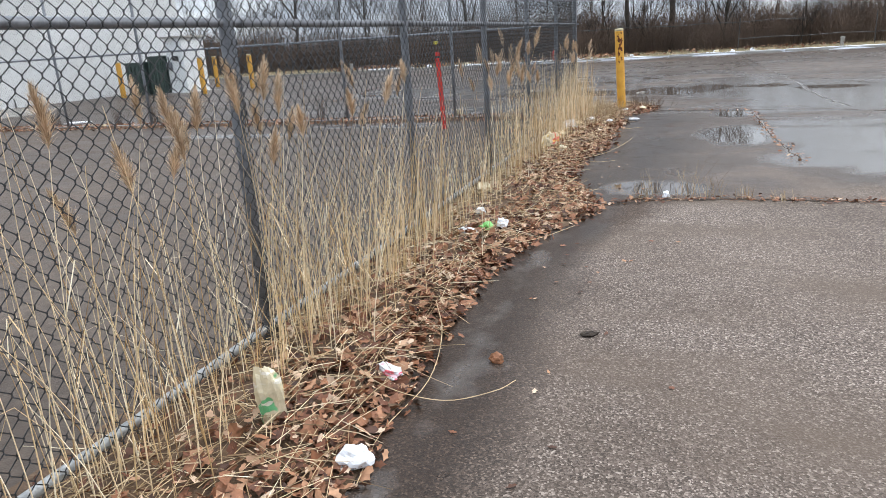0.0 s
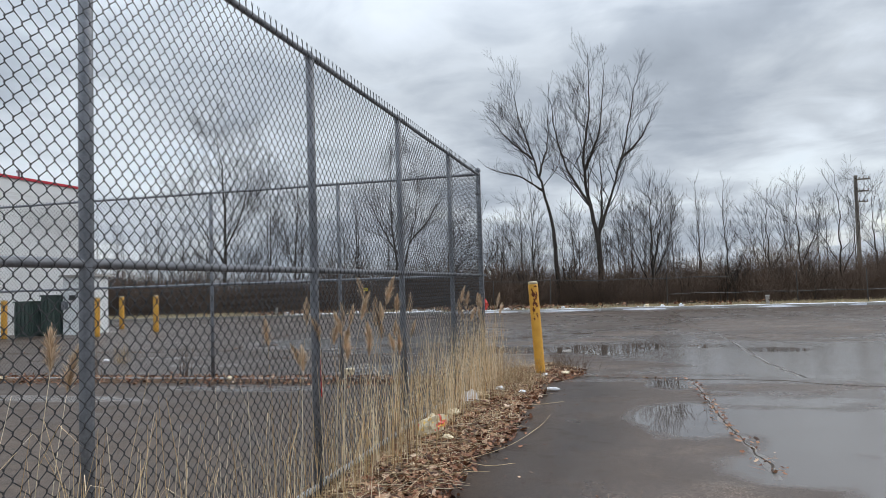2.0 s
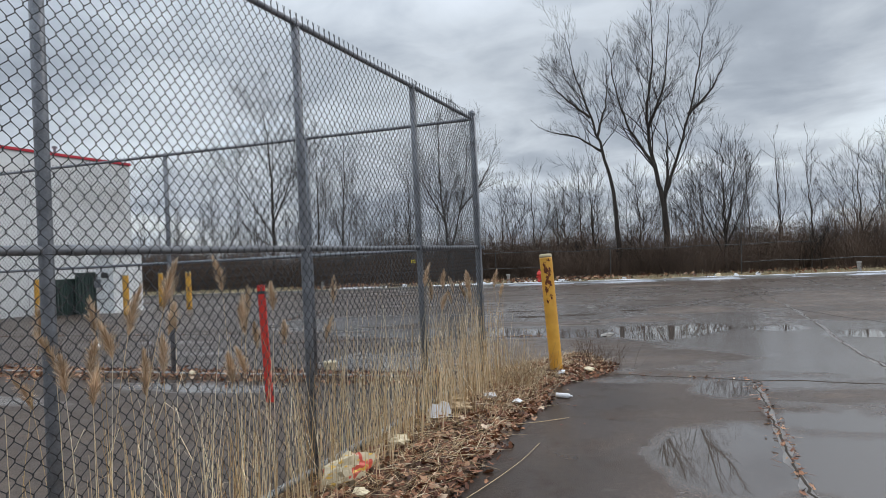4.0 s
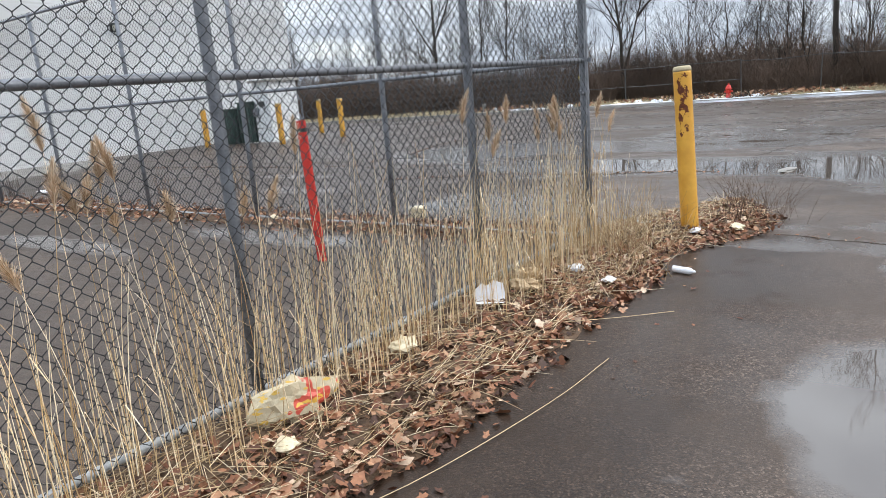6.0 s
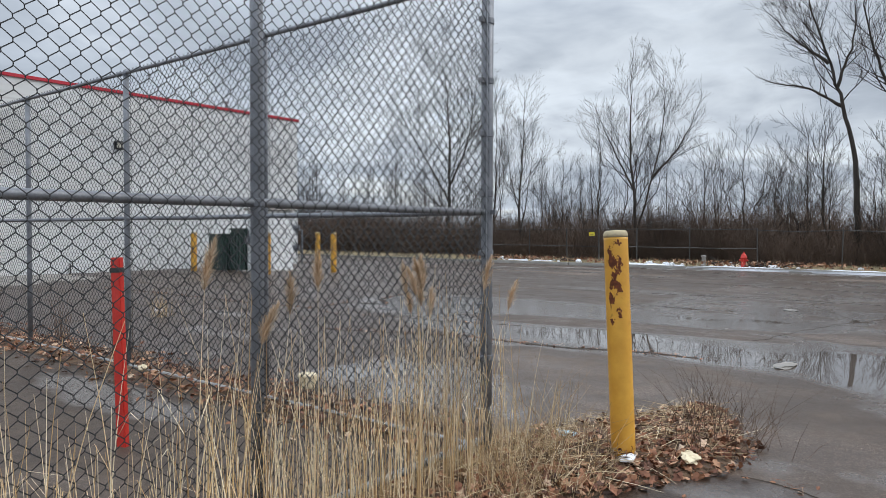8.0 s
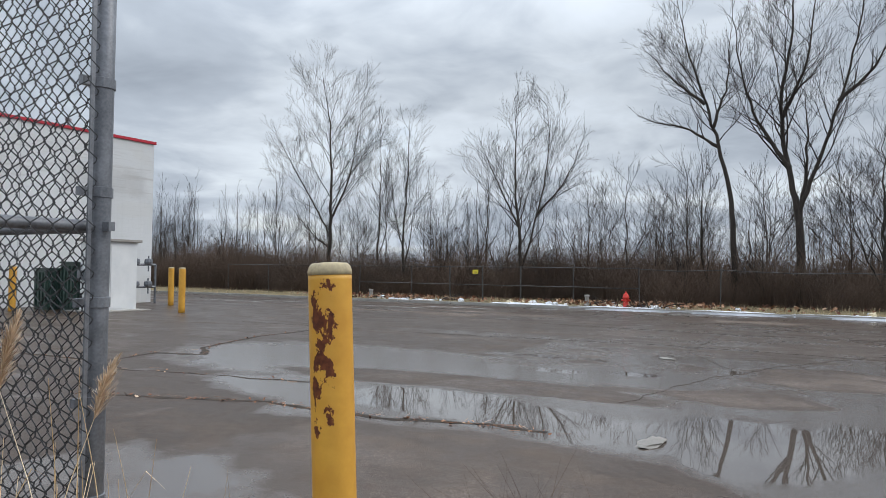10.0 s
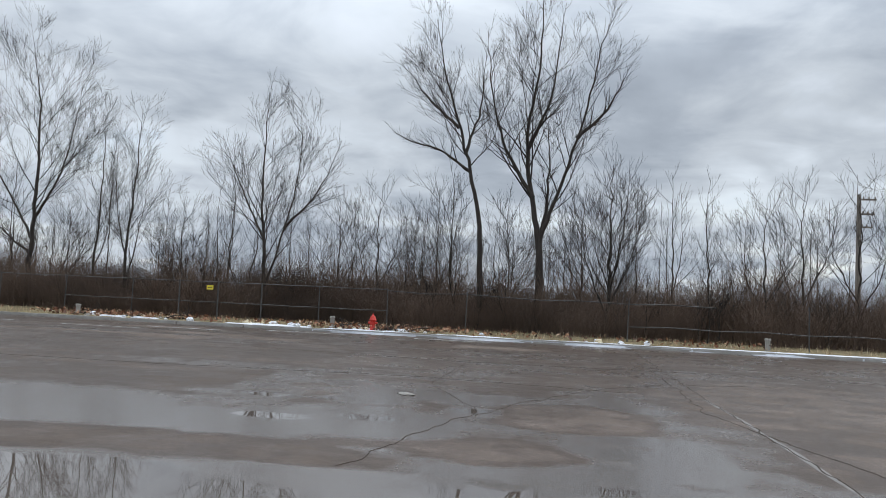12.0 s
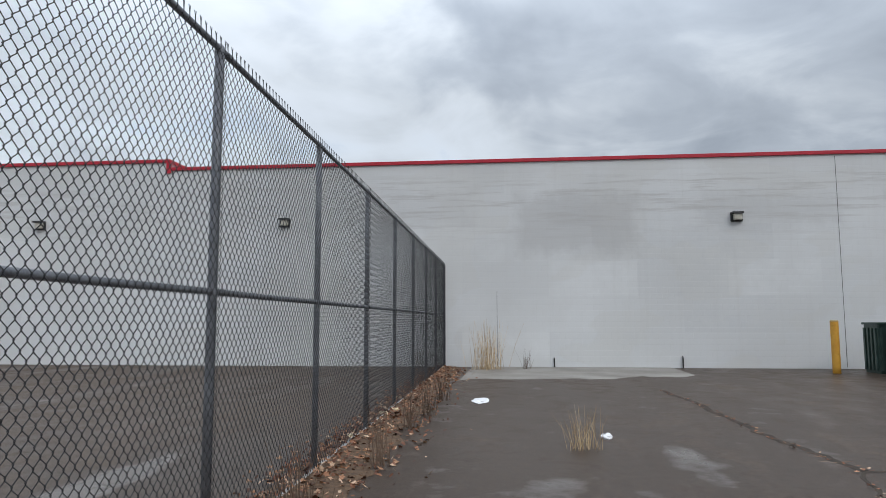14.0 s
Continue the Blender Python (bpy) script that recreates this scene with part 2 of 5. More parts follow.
def yellow_paint(rust=True):
    m, t, b = material("yellow_paint_with_rust" if rust else "yellow_paint")
    base = ramp(t, noise_of(t, 5.0, 5.0, 0.6), [(0.3, (0.60, 0.29, 0.035)), (0.7, (0.78, 0.42, 0.06))])
    c = t.nodes.new("ShaderNodeTexCoord")
    sp = t.nodes.new("ShaderNodeSeparateXYZ")
    t.links.new(c.outputs["Object"], sp.inputs[0])
    # the side turned to the road salt is the one that rusts
    side = fmath(t, "ADD", fmath(t, "MULTIPLY", sp.outputs["X"], 3.07), fmath(t, "MULTIPLY", sp.outputs["Y"], -10.9))
    strip = ramp(t, side, [(0.66, 0.0), (0.9, 1.0)])
    band = ramp(t, fmath(t, "MULTIPLY", sp.outputs["Z"], 0.5), [(0.47, 0.0), (0.52, 0.95), (0.79, 1.0), (0.82, 0.55)])
    foot = ramp(t, sp.outputs["Z"], [(0.08, 0.8), (0.2, 0.0)])
    n = noise_of(t, 21.0, 5.0, 0.6, stretch=(1, 1, 0.7))
    mask = fmath(t, "ADD", fmath(t, "MULTIPLY", fmath(t, "MAXIMUM", fmath(t, "MULTIPLY", strip, band), foot), 0.3), n)
    r = ramp(t, mask, [(0.775, 0.0), (0.79, 1.0)])
    if not rust:
        r = ramp(t, n, [(0.70, 0.0), (0.72, 1.0)])
    rc = ramp(t, noise_of(t, 40.0), [(0.3, (0.07, 0.018, 0.008)), (0.7, (0.20, 0.055, 0.018))])
    t.links.new(mixc(t, r, base, rc), b.inputs["Base Color"])
    t.links.new(mixc(t, r, 0.45, 0.85), b.inputs["Roughness"])
    bump(t, b, fmath(t, "ADD", fmath(t, "MULTIPLY", r, -0.6), fmath(t, "MULTIPLY", n, 0.3)), 0.4, 0.004)
    return m


ASPHALT, WALL, YELLOW, YELLOW2 = asphalt_material(), wall_material(), yellow_paint(), yellow_paint(False)
GALV = plain("galvanised_steel", (0.12, 0.127, 0.142), (0.25, 0.262, 0.285), 0.5, 9.0, 0.45, 0.15, 0.003, 90)
WIRE = plain("weathered_wire", (0.013, 0.014, 0.016), (0.045, 0.048, 0.053), 0.6, 14.0, 0.1, 0.0)
PALEPIPE = plain("pale_galvanised_pipe", (0.22, 0.225, 0.225), (0.46, 0.47, 0.465), 0.55, 7.0, 0.3, 0.15, 0.003, 60)
OLDPIPE = plain("dull_old_pipe", (0.05, 0.048, 0.045), (0.125, 0.12, 0.115), 0.7, 6.0, 0.2, 0.1)
CONCRETE = plain("kerb_concrete", (0.24, 0.225, 0.2), (0.42, 0.40, 0.37), 0.85, 2.0, 0, 0.4, 0.01)
EARTH = plain("bare_earth", (0.06, 0.042, 0.03), (0.13, 0.095, 0.065), 0.95, 1.2, 0, 0.6, 0.04)
TURF = plain("winter_grass", (0.12, 0.09, 0.045), (0.25, 0.2, 0.1), 0.95, 2.2, 0, 0.7, 0.03, 45)
SNOW = plain("old_snow", (0.62, 0.64, 0.68), (0.86, 0.87, 0.9), 0.6, 3.0, 0, 0.5, 0.03)
BARK = plain("bark", (0.018, 0.0145, 0.012), (0.058, 0.047, 0.038), 0.95, 3.0, 0, 0.6, 0.02, 25, (3, 3, 0.5))
TWIG = plain("twigs", (0.012, 0.0095, 0.008), (0.034, 0.026, 0.021), 0.95, 1.0, 0, 0.0)
SCRUB = plain("scrub_twigs", (0.07, 0.046, 0.033), (0.165, 0.112, 0.08), 0.95, 0.6, 0, 0.0, vary=0.3)


def scattered(name, stops, rough=0.75, scale=5.0):
    """Many small pieces, each with a tone of its own."""
    m, t, b = material(name)
    geo = t.nodes.new("ShaderNodeNewGeometry")
    col = ramp(t, geo.outputs["Random Per Island"], stops)
    col = mixc(t, 1.0, col, ramp(t, noise_of(t, scale, 4.0), [(0.3, 0.72), (0.7, 1.22)]), "MULTIPLY")
    t.links.new(col, b.inputs["Base Color"])
    b.inputs["Roughness"].default_value = rough
    return m


REED = scattered("dry_reed", [(0.0, (0.30, 0.18, 0.08)), (0.2, (0.62, 0.42, 0.20)), (0.6, (0.84, 0.65, 0.41)), (1.0, (0.93, 0.82, 0.62))], 0.6, 2.0)
PLUME = scattered("reed_plume", [(0.0, (0.38, 0.26, 0.16)), (0.5, (0.66, 0.49, 0.33)), (1.0, (0.84, 0.71, 0.55))], 0.9, 12.0)
LEAF = scattered("dead_leaves", [(0.0, (0.05, 0.024, 0.014)), (0.3, (0.15, 0.054, 0.026)), (0.62, (0.29, 0.125, 0.06)), (0.88, (0.43, 0.24, 0.135)), (1.0, (0.66, 0.50, 0.36))], 0.7, 30.0)
STRAW = scattered("straw", [(0.0, (0.20, 0.125, 0.065)), (0.4, (0.44, 0.31, 0.165)), (0.8, (0.66, 0.51, 0.32)), (1.0, (0.80, 0.69, 0.5))], 0.75, 6.0)
LITTER = plain("leaf_mould", (0.05, 0.03, 0.018), (0.16, 0.095, 0.052), 0.95, 14.0, 0, 0.9, 0.03, 70)
CRACK = plain("crack_dirt", (0.018, 0.013, 0.01), (0.06, 0.042, 0.028), 0.95, 5.0, 0, 0.8, 0.02)
RED = plain("red_paint", (0.5, 0.02, 0.015), (0.68, 0.05, 0.03), 0.45, 5.0, 0, 0.1)
REDTRIM = plain("red_metal_coping", (0.42, 0.012, 0.03), (0.52, 0.025, 0.045), 0.4, 2.0, 0.0, 0.05)
WHITE = plain("white_paint", (0.66, 0.68, 0.69), (0.80, 0.81, 0.81), 0.6, 1.5, 0, 0.1)
PAPER = plain("white_paper", (0.66, 0.66, 0.68), (0.86, 0.86, 0.87), 0.8, 10.0, 0, 0.3, 0.01)
FOIL = plain("cream_wrapper", (0.55, 0.45, 0.28), (0.78, 0.68, 0.48), 0.5, 8.0, 0, 0.4, 0.01)
KRAFT = plain("tan_paper", (0.36, 0.25, 0.14), (0.60, 0.45, 0.28), 0.8, 9.0, 0, 0.5, 0.01)
GREEN = plain("green_plastic", (0.12, 0.42, 0.08), (0.30, 0.68, 0.22), 0.4, 10.0, 0, 0.3, 0.01)
TEAL = plain("dark_green_enamel", (0.022, 0.045, 0.038), (0.05, 0.085, 0.07), 0.4, 2.5, 0, 0.1)
BLACK = plain("dark_metal", (0.02, 0.02, 0.02), (0.06, 0.06, 0.06), 0.5, 6.0, 0.3, 0.1)
LENS = plain("milky_lens", (0.45, 0.43, 0.36), (0.62, 0.6, 0.52), 0.3, 8.0, 0, 0.1)
LINE = plain("worn_line_paint", (0.30, 0.29, 0.28), (0.62, 0.62, 0.61), 0.7, 7.0, 0, 0.3, 0.003)
WOODGREY = plain("grey_wood", (0.10, 0.085, 0.07), (0.24, 0.21, 0.18), 0.9, 4.0, 0, 0.5, 0.01, 40, (4, 4, 0.4))
BLUE = plain("pale_blue_card", (0.30, 0.45, 0.52), (0.55, 0.68, 0.72), 0.6, 9.0, 0, 0.2)
SIGN = plain("yellow_plate", (0.7, 0.55, 0.03), (0.8, 0.66, 0.06), 0.5, 4.0)


def wrapper_material(name, base, first, second, scale):
    """Printed film: patches of two inks on a pale ground."""
    m, t, b = material(name)
    col = ramp(t, noise_of(t, 30.0), [(0.3, tuple(c * 0.8 for c in base)), (0.7, base)])
    col = mixc(t, ramp(t, noise_of(t, scale, 2.0, 0.4), [(0.57, 0.0), (0.59, 0.9)]), col, first)
    col = mixc(t, ramp(t, noise_of(t, scale * 1.4, 2.0, 0.4, stretch=(1, 1, 2.2)), [(0.60, 0.0), (0.62, 0.9)]), col, second)
    t.links.new(col, b.inputs["Base Color"])
    b.inputs["Roughness"].default_value = 0.4
    bump(t, b, noise_of(t, 45.0, 4.0, 0.6), 0.7, 0.006)
    return m


SNACK = wrapper_material("printed_snack_film", (0.66, 0.56, 0.38), (0.62, 0.05, 0.03), (0.78, 0.5, 0.08), 9.0)
BAGPRINT = wrapper_material("printed_paper_bag", (0.72, 0.62, 0.42), (0.08, 0.4, 0.16), (0.75, 0.7, 0.6), 8.0)
CANDY = wrapper_material("printed_candy_film", (0.82, 0.82, 0.84), (0.72, 0.06, 0.1), (0.8, 0.5, 0.55), 14.0)


# ---- mesh helpers ----
class Geo:
    """Collects vertices and faces for one mesh."""

    def __init__(self):
        self.v, self.f = [], []

    def tube(self, pts, radii, sides=4, cap=False):
        pts = [Vector(p) for p in pts]
        rings = []
        for i, p in enumerate(pts):
            d = (pts[min(i + 1, len(pts) - 1)] - pts[max(i - 1, 0)])
            d = d.normalized() if d.length > 1e-9 else Vector((0, 0, 1))
            u = d.cross(Vector((1, 0, 0)) if abs(d.x) < 0.8 else Vector((0, 1, 0))).normalized()
            w = d.cross(u)
            r = radii if isinstance(radii, (int, float)) else radii[i]
            k = len(self.v)
            for s in range(sides):
                a = 2 * math.pi * s / sides
                self.v.append(p + (u * math.cos(a) + w * math.sin(a)) * r)
            rings.append(k)
        for a, b in zip(rings, rings[1:]):
            for s in range(sides):
                q = (s + 1) % sides
                self.f.append((a + s, a + q, b + q, b + s))
        if cap:
            self.f.append(tuple(range(rings[0], rings[0] + sides))[::-1])
            self.f.append(tuple(range(rings[-1], rings[-1] + sides)))

    def box(self, lo, hi):
        k = len(self.v)
        self.v += [Vector((x, y, z)) for z in (lo[2], hi[2]) for y in (lo[1], hi[1]) for x in (lo[0], hi[0])]
        self.f += [tuple(k + i for i in q) for q in ((0, 2, 3, 1), (4, 5, 7, 6), (0, 1, 5, 4), (1, 3, 7, 5), (3, 2, 6, 7), (2, 0, 4, 6))]

    def poly(self, pts):
        k = len(self.v)
        self.v += [Vector(p) for p in pts]
        self.f.append(tuple(range(k, k + len(pts))))

    def turned(self, profile, sides=16, at=(0, 0, 0)):
        """A lathe: (radius, height) from the bottom up, closed at both ends."""
        k, n = len(self.v), len(profile)
        for r, z in profile:
            for s in range(sides):
                a = 2 * math.pi * s / sides
                self.v.append(Vector((at[0] + r * math.cos(a), at[1] + r * math.sin(a), at[2] + z)))
        for i in range(n - 1):
            for s in range(sides):
                q = (s + 1) % sides
                self.f.append((k + i * sides + s, k + i * sides + q, k + (i + 1) * sides + q, k + (i + 1) * sides + s))
        self.f.append(tuple(range(k, k + sides))[::-1])
        self.f.append(tuple(range(k + (n - 1) * sides, k + n * sides)))

    def mesh(self, name, mat, smooth=False):
        me = bpy.data.meshes.new(name)
        me.from_pydata([tuple(p) for p in self.v], [], self.f)
        me.materials.append(mat)
        if smooth:
            me.polygons.foreach_set("use_smooth", [True] * len(me.polygons))
        return me


def part(name, geo, mat, parent=None, label="", smooth=False, bevel=0.0):
    me = geo if isinstance(geo, bpy.types.Mesh) else geo.mesh(name, mat, smooth)
    ob = new(name, me)
    if parent:
        ob.parent = parent
    if label:
        ob["label"] = label
    if bevel:
        bm = bmesh.new()
        bm.from_mesh(me)
        bmesh.ops.bevel(bm, geom=bm.edges[:], offset=bevel, segments=2, affect="EDGES", clamp_overlap=True)
        bm.to_mesh(me)
        bm.free()
    return ob


def thing(name, at, label, category, group="", kind="", turn=0.0):
    ob = new(name)
    ob.matrix_basis = pose(*at, 0, 0, turn)
    return tagged(ob, label, category, group, kind)


def lerp(a, b, f):
    return a + (b - a) * f


def along(table, y):
    """A value read from (place, value) pairs, straight between them."""
    for (a, u), (b, v) in zip(table, table[1:]):
        if y <= b:
            return lerp(u, v, min(max((y - a) / (b - a), 0), 1))
    return table[-1][1]


rnd = random.Random(7)

# ---- ground, lot, kerb ----
FENCE_X, FENCE_Y, WALL_X = -2.42, 13.82, -27.9
KERB_Y = 41.9


def kerb_line(x):
    return KERB_Y + 0.03 * x


g = Geo()
g.poly([(-900, -900, -0.06), (900, -900, -0.06), (900, 900, -0.06), (-900, 900, -0.06)])
tagged(part("ground", g, EARTH), "bare brown earth under and around the lot", "ground", kind="structure")

# standing water: centre, half sizes, depth at the middle
POOLS = [
    (-8.0, 22.3, 3.9, 2.3, 0.86), (-5.2, 19.7, 2.9, 0.95, 1.0), (-2.2, 19.8, 2.4, 1.2, 1.0), (0.3, 19.4, 1.8, 1.7, 1.0), (-2.9, 23.6, 2.0, 1.0, 0.8), (-6.6, 12.9, 1.7, 0.35, 0.85), (-9.5, 11.6, 2.0, 0.3, 0.8), (1.2, 22.4, 0.6, 1.3, 0.85), (3.4, 19.0, 2.8, 2.3, 0.95),
    (1.9, 16.5, 2.7, 1.6, 0.74), (-1.1, 17.4, 1.0, 0.9, 0.72), (0.75, 10.9, 0.78, 1.1, 0.9), (0.7, 13.7, 0.4, 0.6, 0.9), (1.7, 8.7, 1.0, 0.7, 0.85), (2.4, 9.3, 1.3, 1.9, 0.82), (3.6, 12.2, 2.3, 1.6, 0.6), (5.0, 8.4, 2.0, 1.2, 0.58), (-0.45, 6.85, 0.55, 0.4, 0.9), (1.0, 14.2, 0.9, 0.5, 0.85), (2.1, 29.6, 0.45, 2.4, 0.64), (-2.7, 30.0, 0.35, 2.0, 0.58),
    (-1.2, 24.7, 0.8, 0.5, 0.85), (-3.2, 25.1, 0.9, 0.4, 0.85), (-5.2, 24.9, 1.1, 0.35, 0.8), (4.5, 14.5, 1.6, 1.0, 0.8), (-1.5, 35.0, 3.0, 0.3, 0.7), (3.6, 33.2, 2.6, 0.25, 0.7),
    (-11.4, 17.9, 1.4, 0.35, 0.66), (3.3, 24.5, 0.7, 3.2, 0.7), (-7.0, 28.5, 4.0, 0.7, 0.62), (6.5, 30.5, 3.0, 0.4, 0.62), (-9.5, 16.2, 1.5, 0.5, 0.6), (4.0, 11.0, 1.5, 2.0, 0.55),
]


# water without a ripple, which mirrors the trees, and islands that have drained
STILL = [
    (-4.4, 19.8, 1.2, 0.7), (-4.0, 23.25, 0.5, 0.2), (-2.8, 23.6, 0.45, 0.2), (-2.75, 19.4, 0.95, 0.7), (-0.7, 19.5, 1.05, 1.15), (0.4, 20.2, 0.5, 0.8), (1.9, 31.5, 0.5, 3.6),
    (0.8, 32.2, 0.5, 0.3), (-2.2, 19.2, 0.5, 0.5), (0.55, 10.9, 0.5, 1.0), (0.7, 13.7, 0.35, 0.5), (0.46, 8.75, 0.25, 0.25), (-0.3, 6.85, 0.5, 0.3), (1.8, 20.2, 0.5, 0.5), (3.2, 19.2, 0.7, 0.5), (-4.6, 25.0, 0.8, 0.2), (-1.3, 24.8, 0.5, 0.2),
]
DRAINED = [(-4.4, 21.35, 2.4, 0.42, 0.6), (0.0, 24.9, 0.95, 1.1, 0.45), (4.6, 26.5, 2.6, 4.0, 0.4), (-6.5, 20.9, 1.4, 0.3, 0.4), (-0.9, 22.2, 0.8, 0.6, 0.35), (-3.0, 17.2, 2.8, 0.9, 0.45), (-0.2, 16.2, 1.2, 0.9, 0.35)]


def calmness(x, y):
    best = 0.0
    for cx, cy, rx, ry in STILL:
        best = max(best, 1.25 - 0.65 * math.hypot((x - cx) / rx, (y - cy) / ry))
    return max(best, 0.0)


def wetness(x, y):
    drained = 0.0
    for cx, cy, rx, ry, much in DRAINED:
        d = math.hypot((x - cx) / rx, (y - cy) / ry)
        if d < 1.4:
            drained = max(drained, much * min(1.0, (1.4 - d) / 0.5))
    level = standing(x, y)
    return max(level - drained, min(level, 0.31), 0.05)


def standing(x, y):
    best = 0.0
    for cx, cy, rx, ry, deep in POOLS:
        d = math.hypot((x - cx) / rx, (y - cy) / ry)
        if d < 1.7:
            best = max(best, deep * (1.0 if d < 0.7 else 1.7 - d))
    broad = 0.5 + 0.5 * noise.noise(Vector((x * 0.13, y * 0.3, 3.7)))
    streaks = noise.noise(Vector((x * 0.22, y * 0.9, 8.1)))
    fine = noise.noise(Vector((x * 0.6, y * 1.7, 2.2)))
    base = 0.1 + (0.36 + 0.8 * (broad - 0.5) + 0.55 * streaks + 0.22 * fine) * min(max((y - 5) / 6, 0), 1)
    if x < FENCE_X and y < FENCE_Y:
        base = 0.2 * broad + 0.15 + 0.3 * max(0.0, streaks - 0.1)
    if x + 1.8 * noise.noise(Vector((x * 0.5, y * 0.5, 6.0))) < -5 and 13.8 < y < 34:
        base = max(min(base, 0.38 + 0.12 * streaks + 0.06 * fine), 0.32)
    if x > -6 and y > 14.5:
        base += 0.22 * min(y - 14.5, 1.0)
    if y > 26:
        base = min(base, 0.47 + 0.16 * fine + 0.12 * streaks + max(0.0, 0.12 * (28 - y)))
    # run-off beside the leaf strip stays damp
    if -2.3 < x < -0.6 and y < 14:
        base = max(base, 0.5 - 0.5 * abs(x + 1.2))
    if -1.9 < x < 1.2 and 6.4 < y < 14:
        base = min(max(base, 0.37 - 0.12 * max(0.0, x)), 0.37)
    return max(base, best * 0.85)


xs = [-120, -90, -70, -50, -40, -34, -30, -28, -26, -24, -22, -20, -18, -16, -15] + [-14 + 0.2 * i for i in range(106)] + [8, 9, 10, 12, 14, 17, 20, 25, 35, 50, 90, 140]
ys = [-90, -50, -30, -20, -14, -10, -7, -5, -4, -3, -2] + [-1.8 + 0.2 * i for i in range(190)] + [37, 38, 39, 40, 41, 41.9]
me = bpy.data.meshes.new("pavement")
vs = [(x, y if y < 36.5 else y + 0.03 * x * (y - 36) / 5.9, 0.0) for y in ys for x in xs]
nx = len(xs)
me.from_pydata(vs, [], [(j * nx + i, j * nx + i + 1, (j + 1) * nx + i + 1, (j + 1) * nx + i) for j in range(len(ys) - 1) for i in range(nx - 1)])


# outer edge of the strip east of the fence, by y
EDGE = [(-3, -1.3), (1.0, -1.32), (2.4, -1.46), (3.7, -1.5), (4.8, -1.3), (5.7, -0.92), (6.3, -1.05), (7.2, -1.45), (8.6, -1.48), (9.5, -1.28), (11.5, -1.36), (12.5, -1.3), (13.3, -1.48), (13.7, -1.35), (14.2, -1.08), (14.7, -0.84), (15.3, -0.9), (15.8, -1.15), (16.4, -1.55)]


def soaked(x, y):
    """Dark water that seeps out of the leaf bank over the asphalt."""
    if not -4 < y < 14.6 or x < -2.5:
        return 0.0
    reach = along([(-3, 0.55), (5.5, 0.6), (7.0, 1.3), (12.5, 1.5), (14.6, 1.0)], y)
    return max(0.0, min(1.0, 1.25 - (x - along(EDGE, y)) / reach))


def soiled(x, y):
    """How much mud and rotted leaf lies on the asphalt."""
    if x < FENCE_X and y < FENCE_Y:
        return 0.72
    if x + 1.8 * noise.noise(Vector((x * 0.5, y * 0.5, 6.0))) < -5.5:
        return 0.74 if y < 20.5 else 0.64 - 0.01 * (y - 20.5)
    return 0.4 if y > 14 else 0.12


attr = me.attributes.new("soil", "FLOAT", "POINT")
attr.data.foreach_set("value", [soiled(v[0], v[1]) for v in vs])
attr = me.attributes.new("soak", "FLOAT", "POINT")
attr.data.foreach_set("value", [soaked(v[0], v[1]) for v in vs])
attr = me.attributes.new("still", "FLOAT", "POINT")
attr.data.foreach_set("value", [calmness(v[0], v[1]) for v in vs])
attr = me.attributes.new("wet", "FLOAT", "POINT")
attr.data.foreach_set("value", [wetness(v[0], v[1]) for v in vs])
me.materials.append(ASPHALT)
tagged(part("pavement", me, ASPHALT), "worn asphalt parking lot with rain puddles", "asphalt", kind="structure")

# verge behind the kerb, gently uneven
g = Geo()
vx = [-140 + 2.5 * i for i in range(113)]
vy = [0.16, 1, 2, 3.5, 5, 7, 10, 15, 25, 45, 80, 150, 300]
for j, dy in enumerate(vy):
    for x in vx:
        g.v.append(Vector((x, kerb_line(x) + dy, 0.1 + 0.05 * noise.noise(Vector((x * 0.3, dy * 0.4, 0))) + (0.12 if dy > 2 else 0.05 * dy))))
for j in range(len(vy) - 1):
    for i in range(len(vx) - 1):
        k = j * len(vx) + i
        g.f.append((k, k + 1, k + 1 + len(vx), k + len(vx)))
tagged(part("verge", g, TURF, smooth=True), "strip of flattened winter grass and leaves", "grass verge", kind="structure")

kerb = tagged(new("kerb"), "low weathered concrete kerb along the lot", "kerb", kind="structure")
g = Geo()
g.box((-1.49, -0.01, -0.05), (1.49, 0.17, 0.13))
stone = g.mesh("kerb_stone", CONCRETE)
bm = bmesh.new()
bm.from_mesh(stone)
bmesh.ops.bevel(bm, geom=bm.edges[:], offset=0.025, segments=2, affect="EDGES")
bm.to_mesh(stone)
bm.free()
for i in range(44):
    x = -72 + 3.0 * i
    s = part("kerb_stone", stone, CONCRETE, kerb)
    s.matrix_basis = pose(x, kerb_line(x) + rnd.uniform(-0.012, 0.012), rnd.uniform(-0.01, 0.01), 0, 0, math.degrees(math.atan(0.03)) + rnd.uniform(-0.15, 0.15))

WETCON = plain("stained_concrete", (0.15, 0.135, 0.118), (0.31, 0.29, 0.26), 0.6, 0.7, 0, 0.4, 0.01)

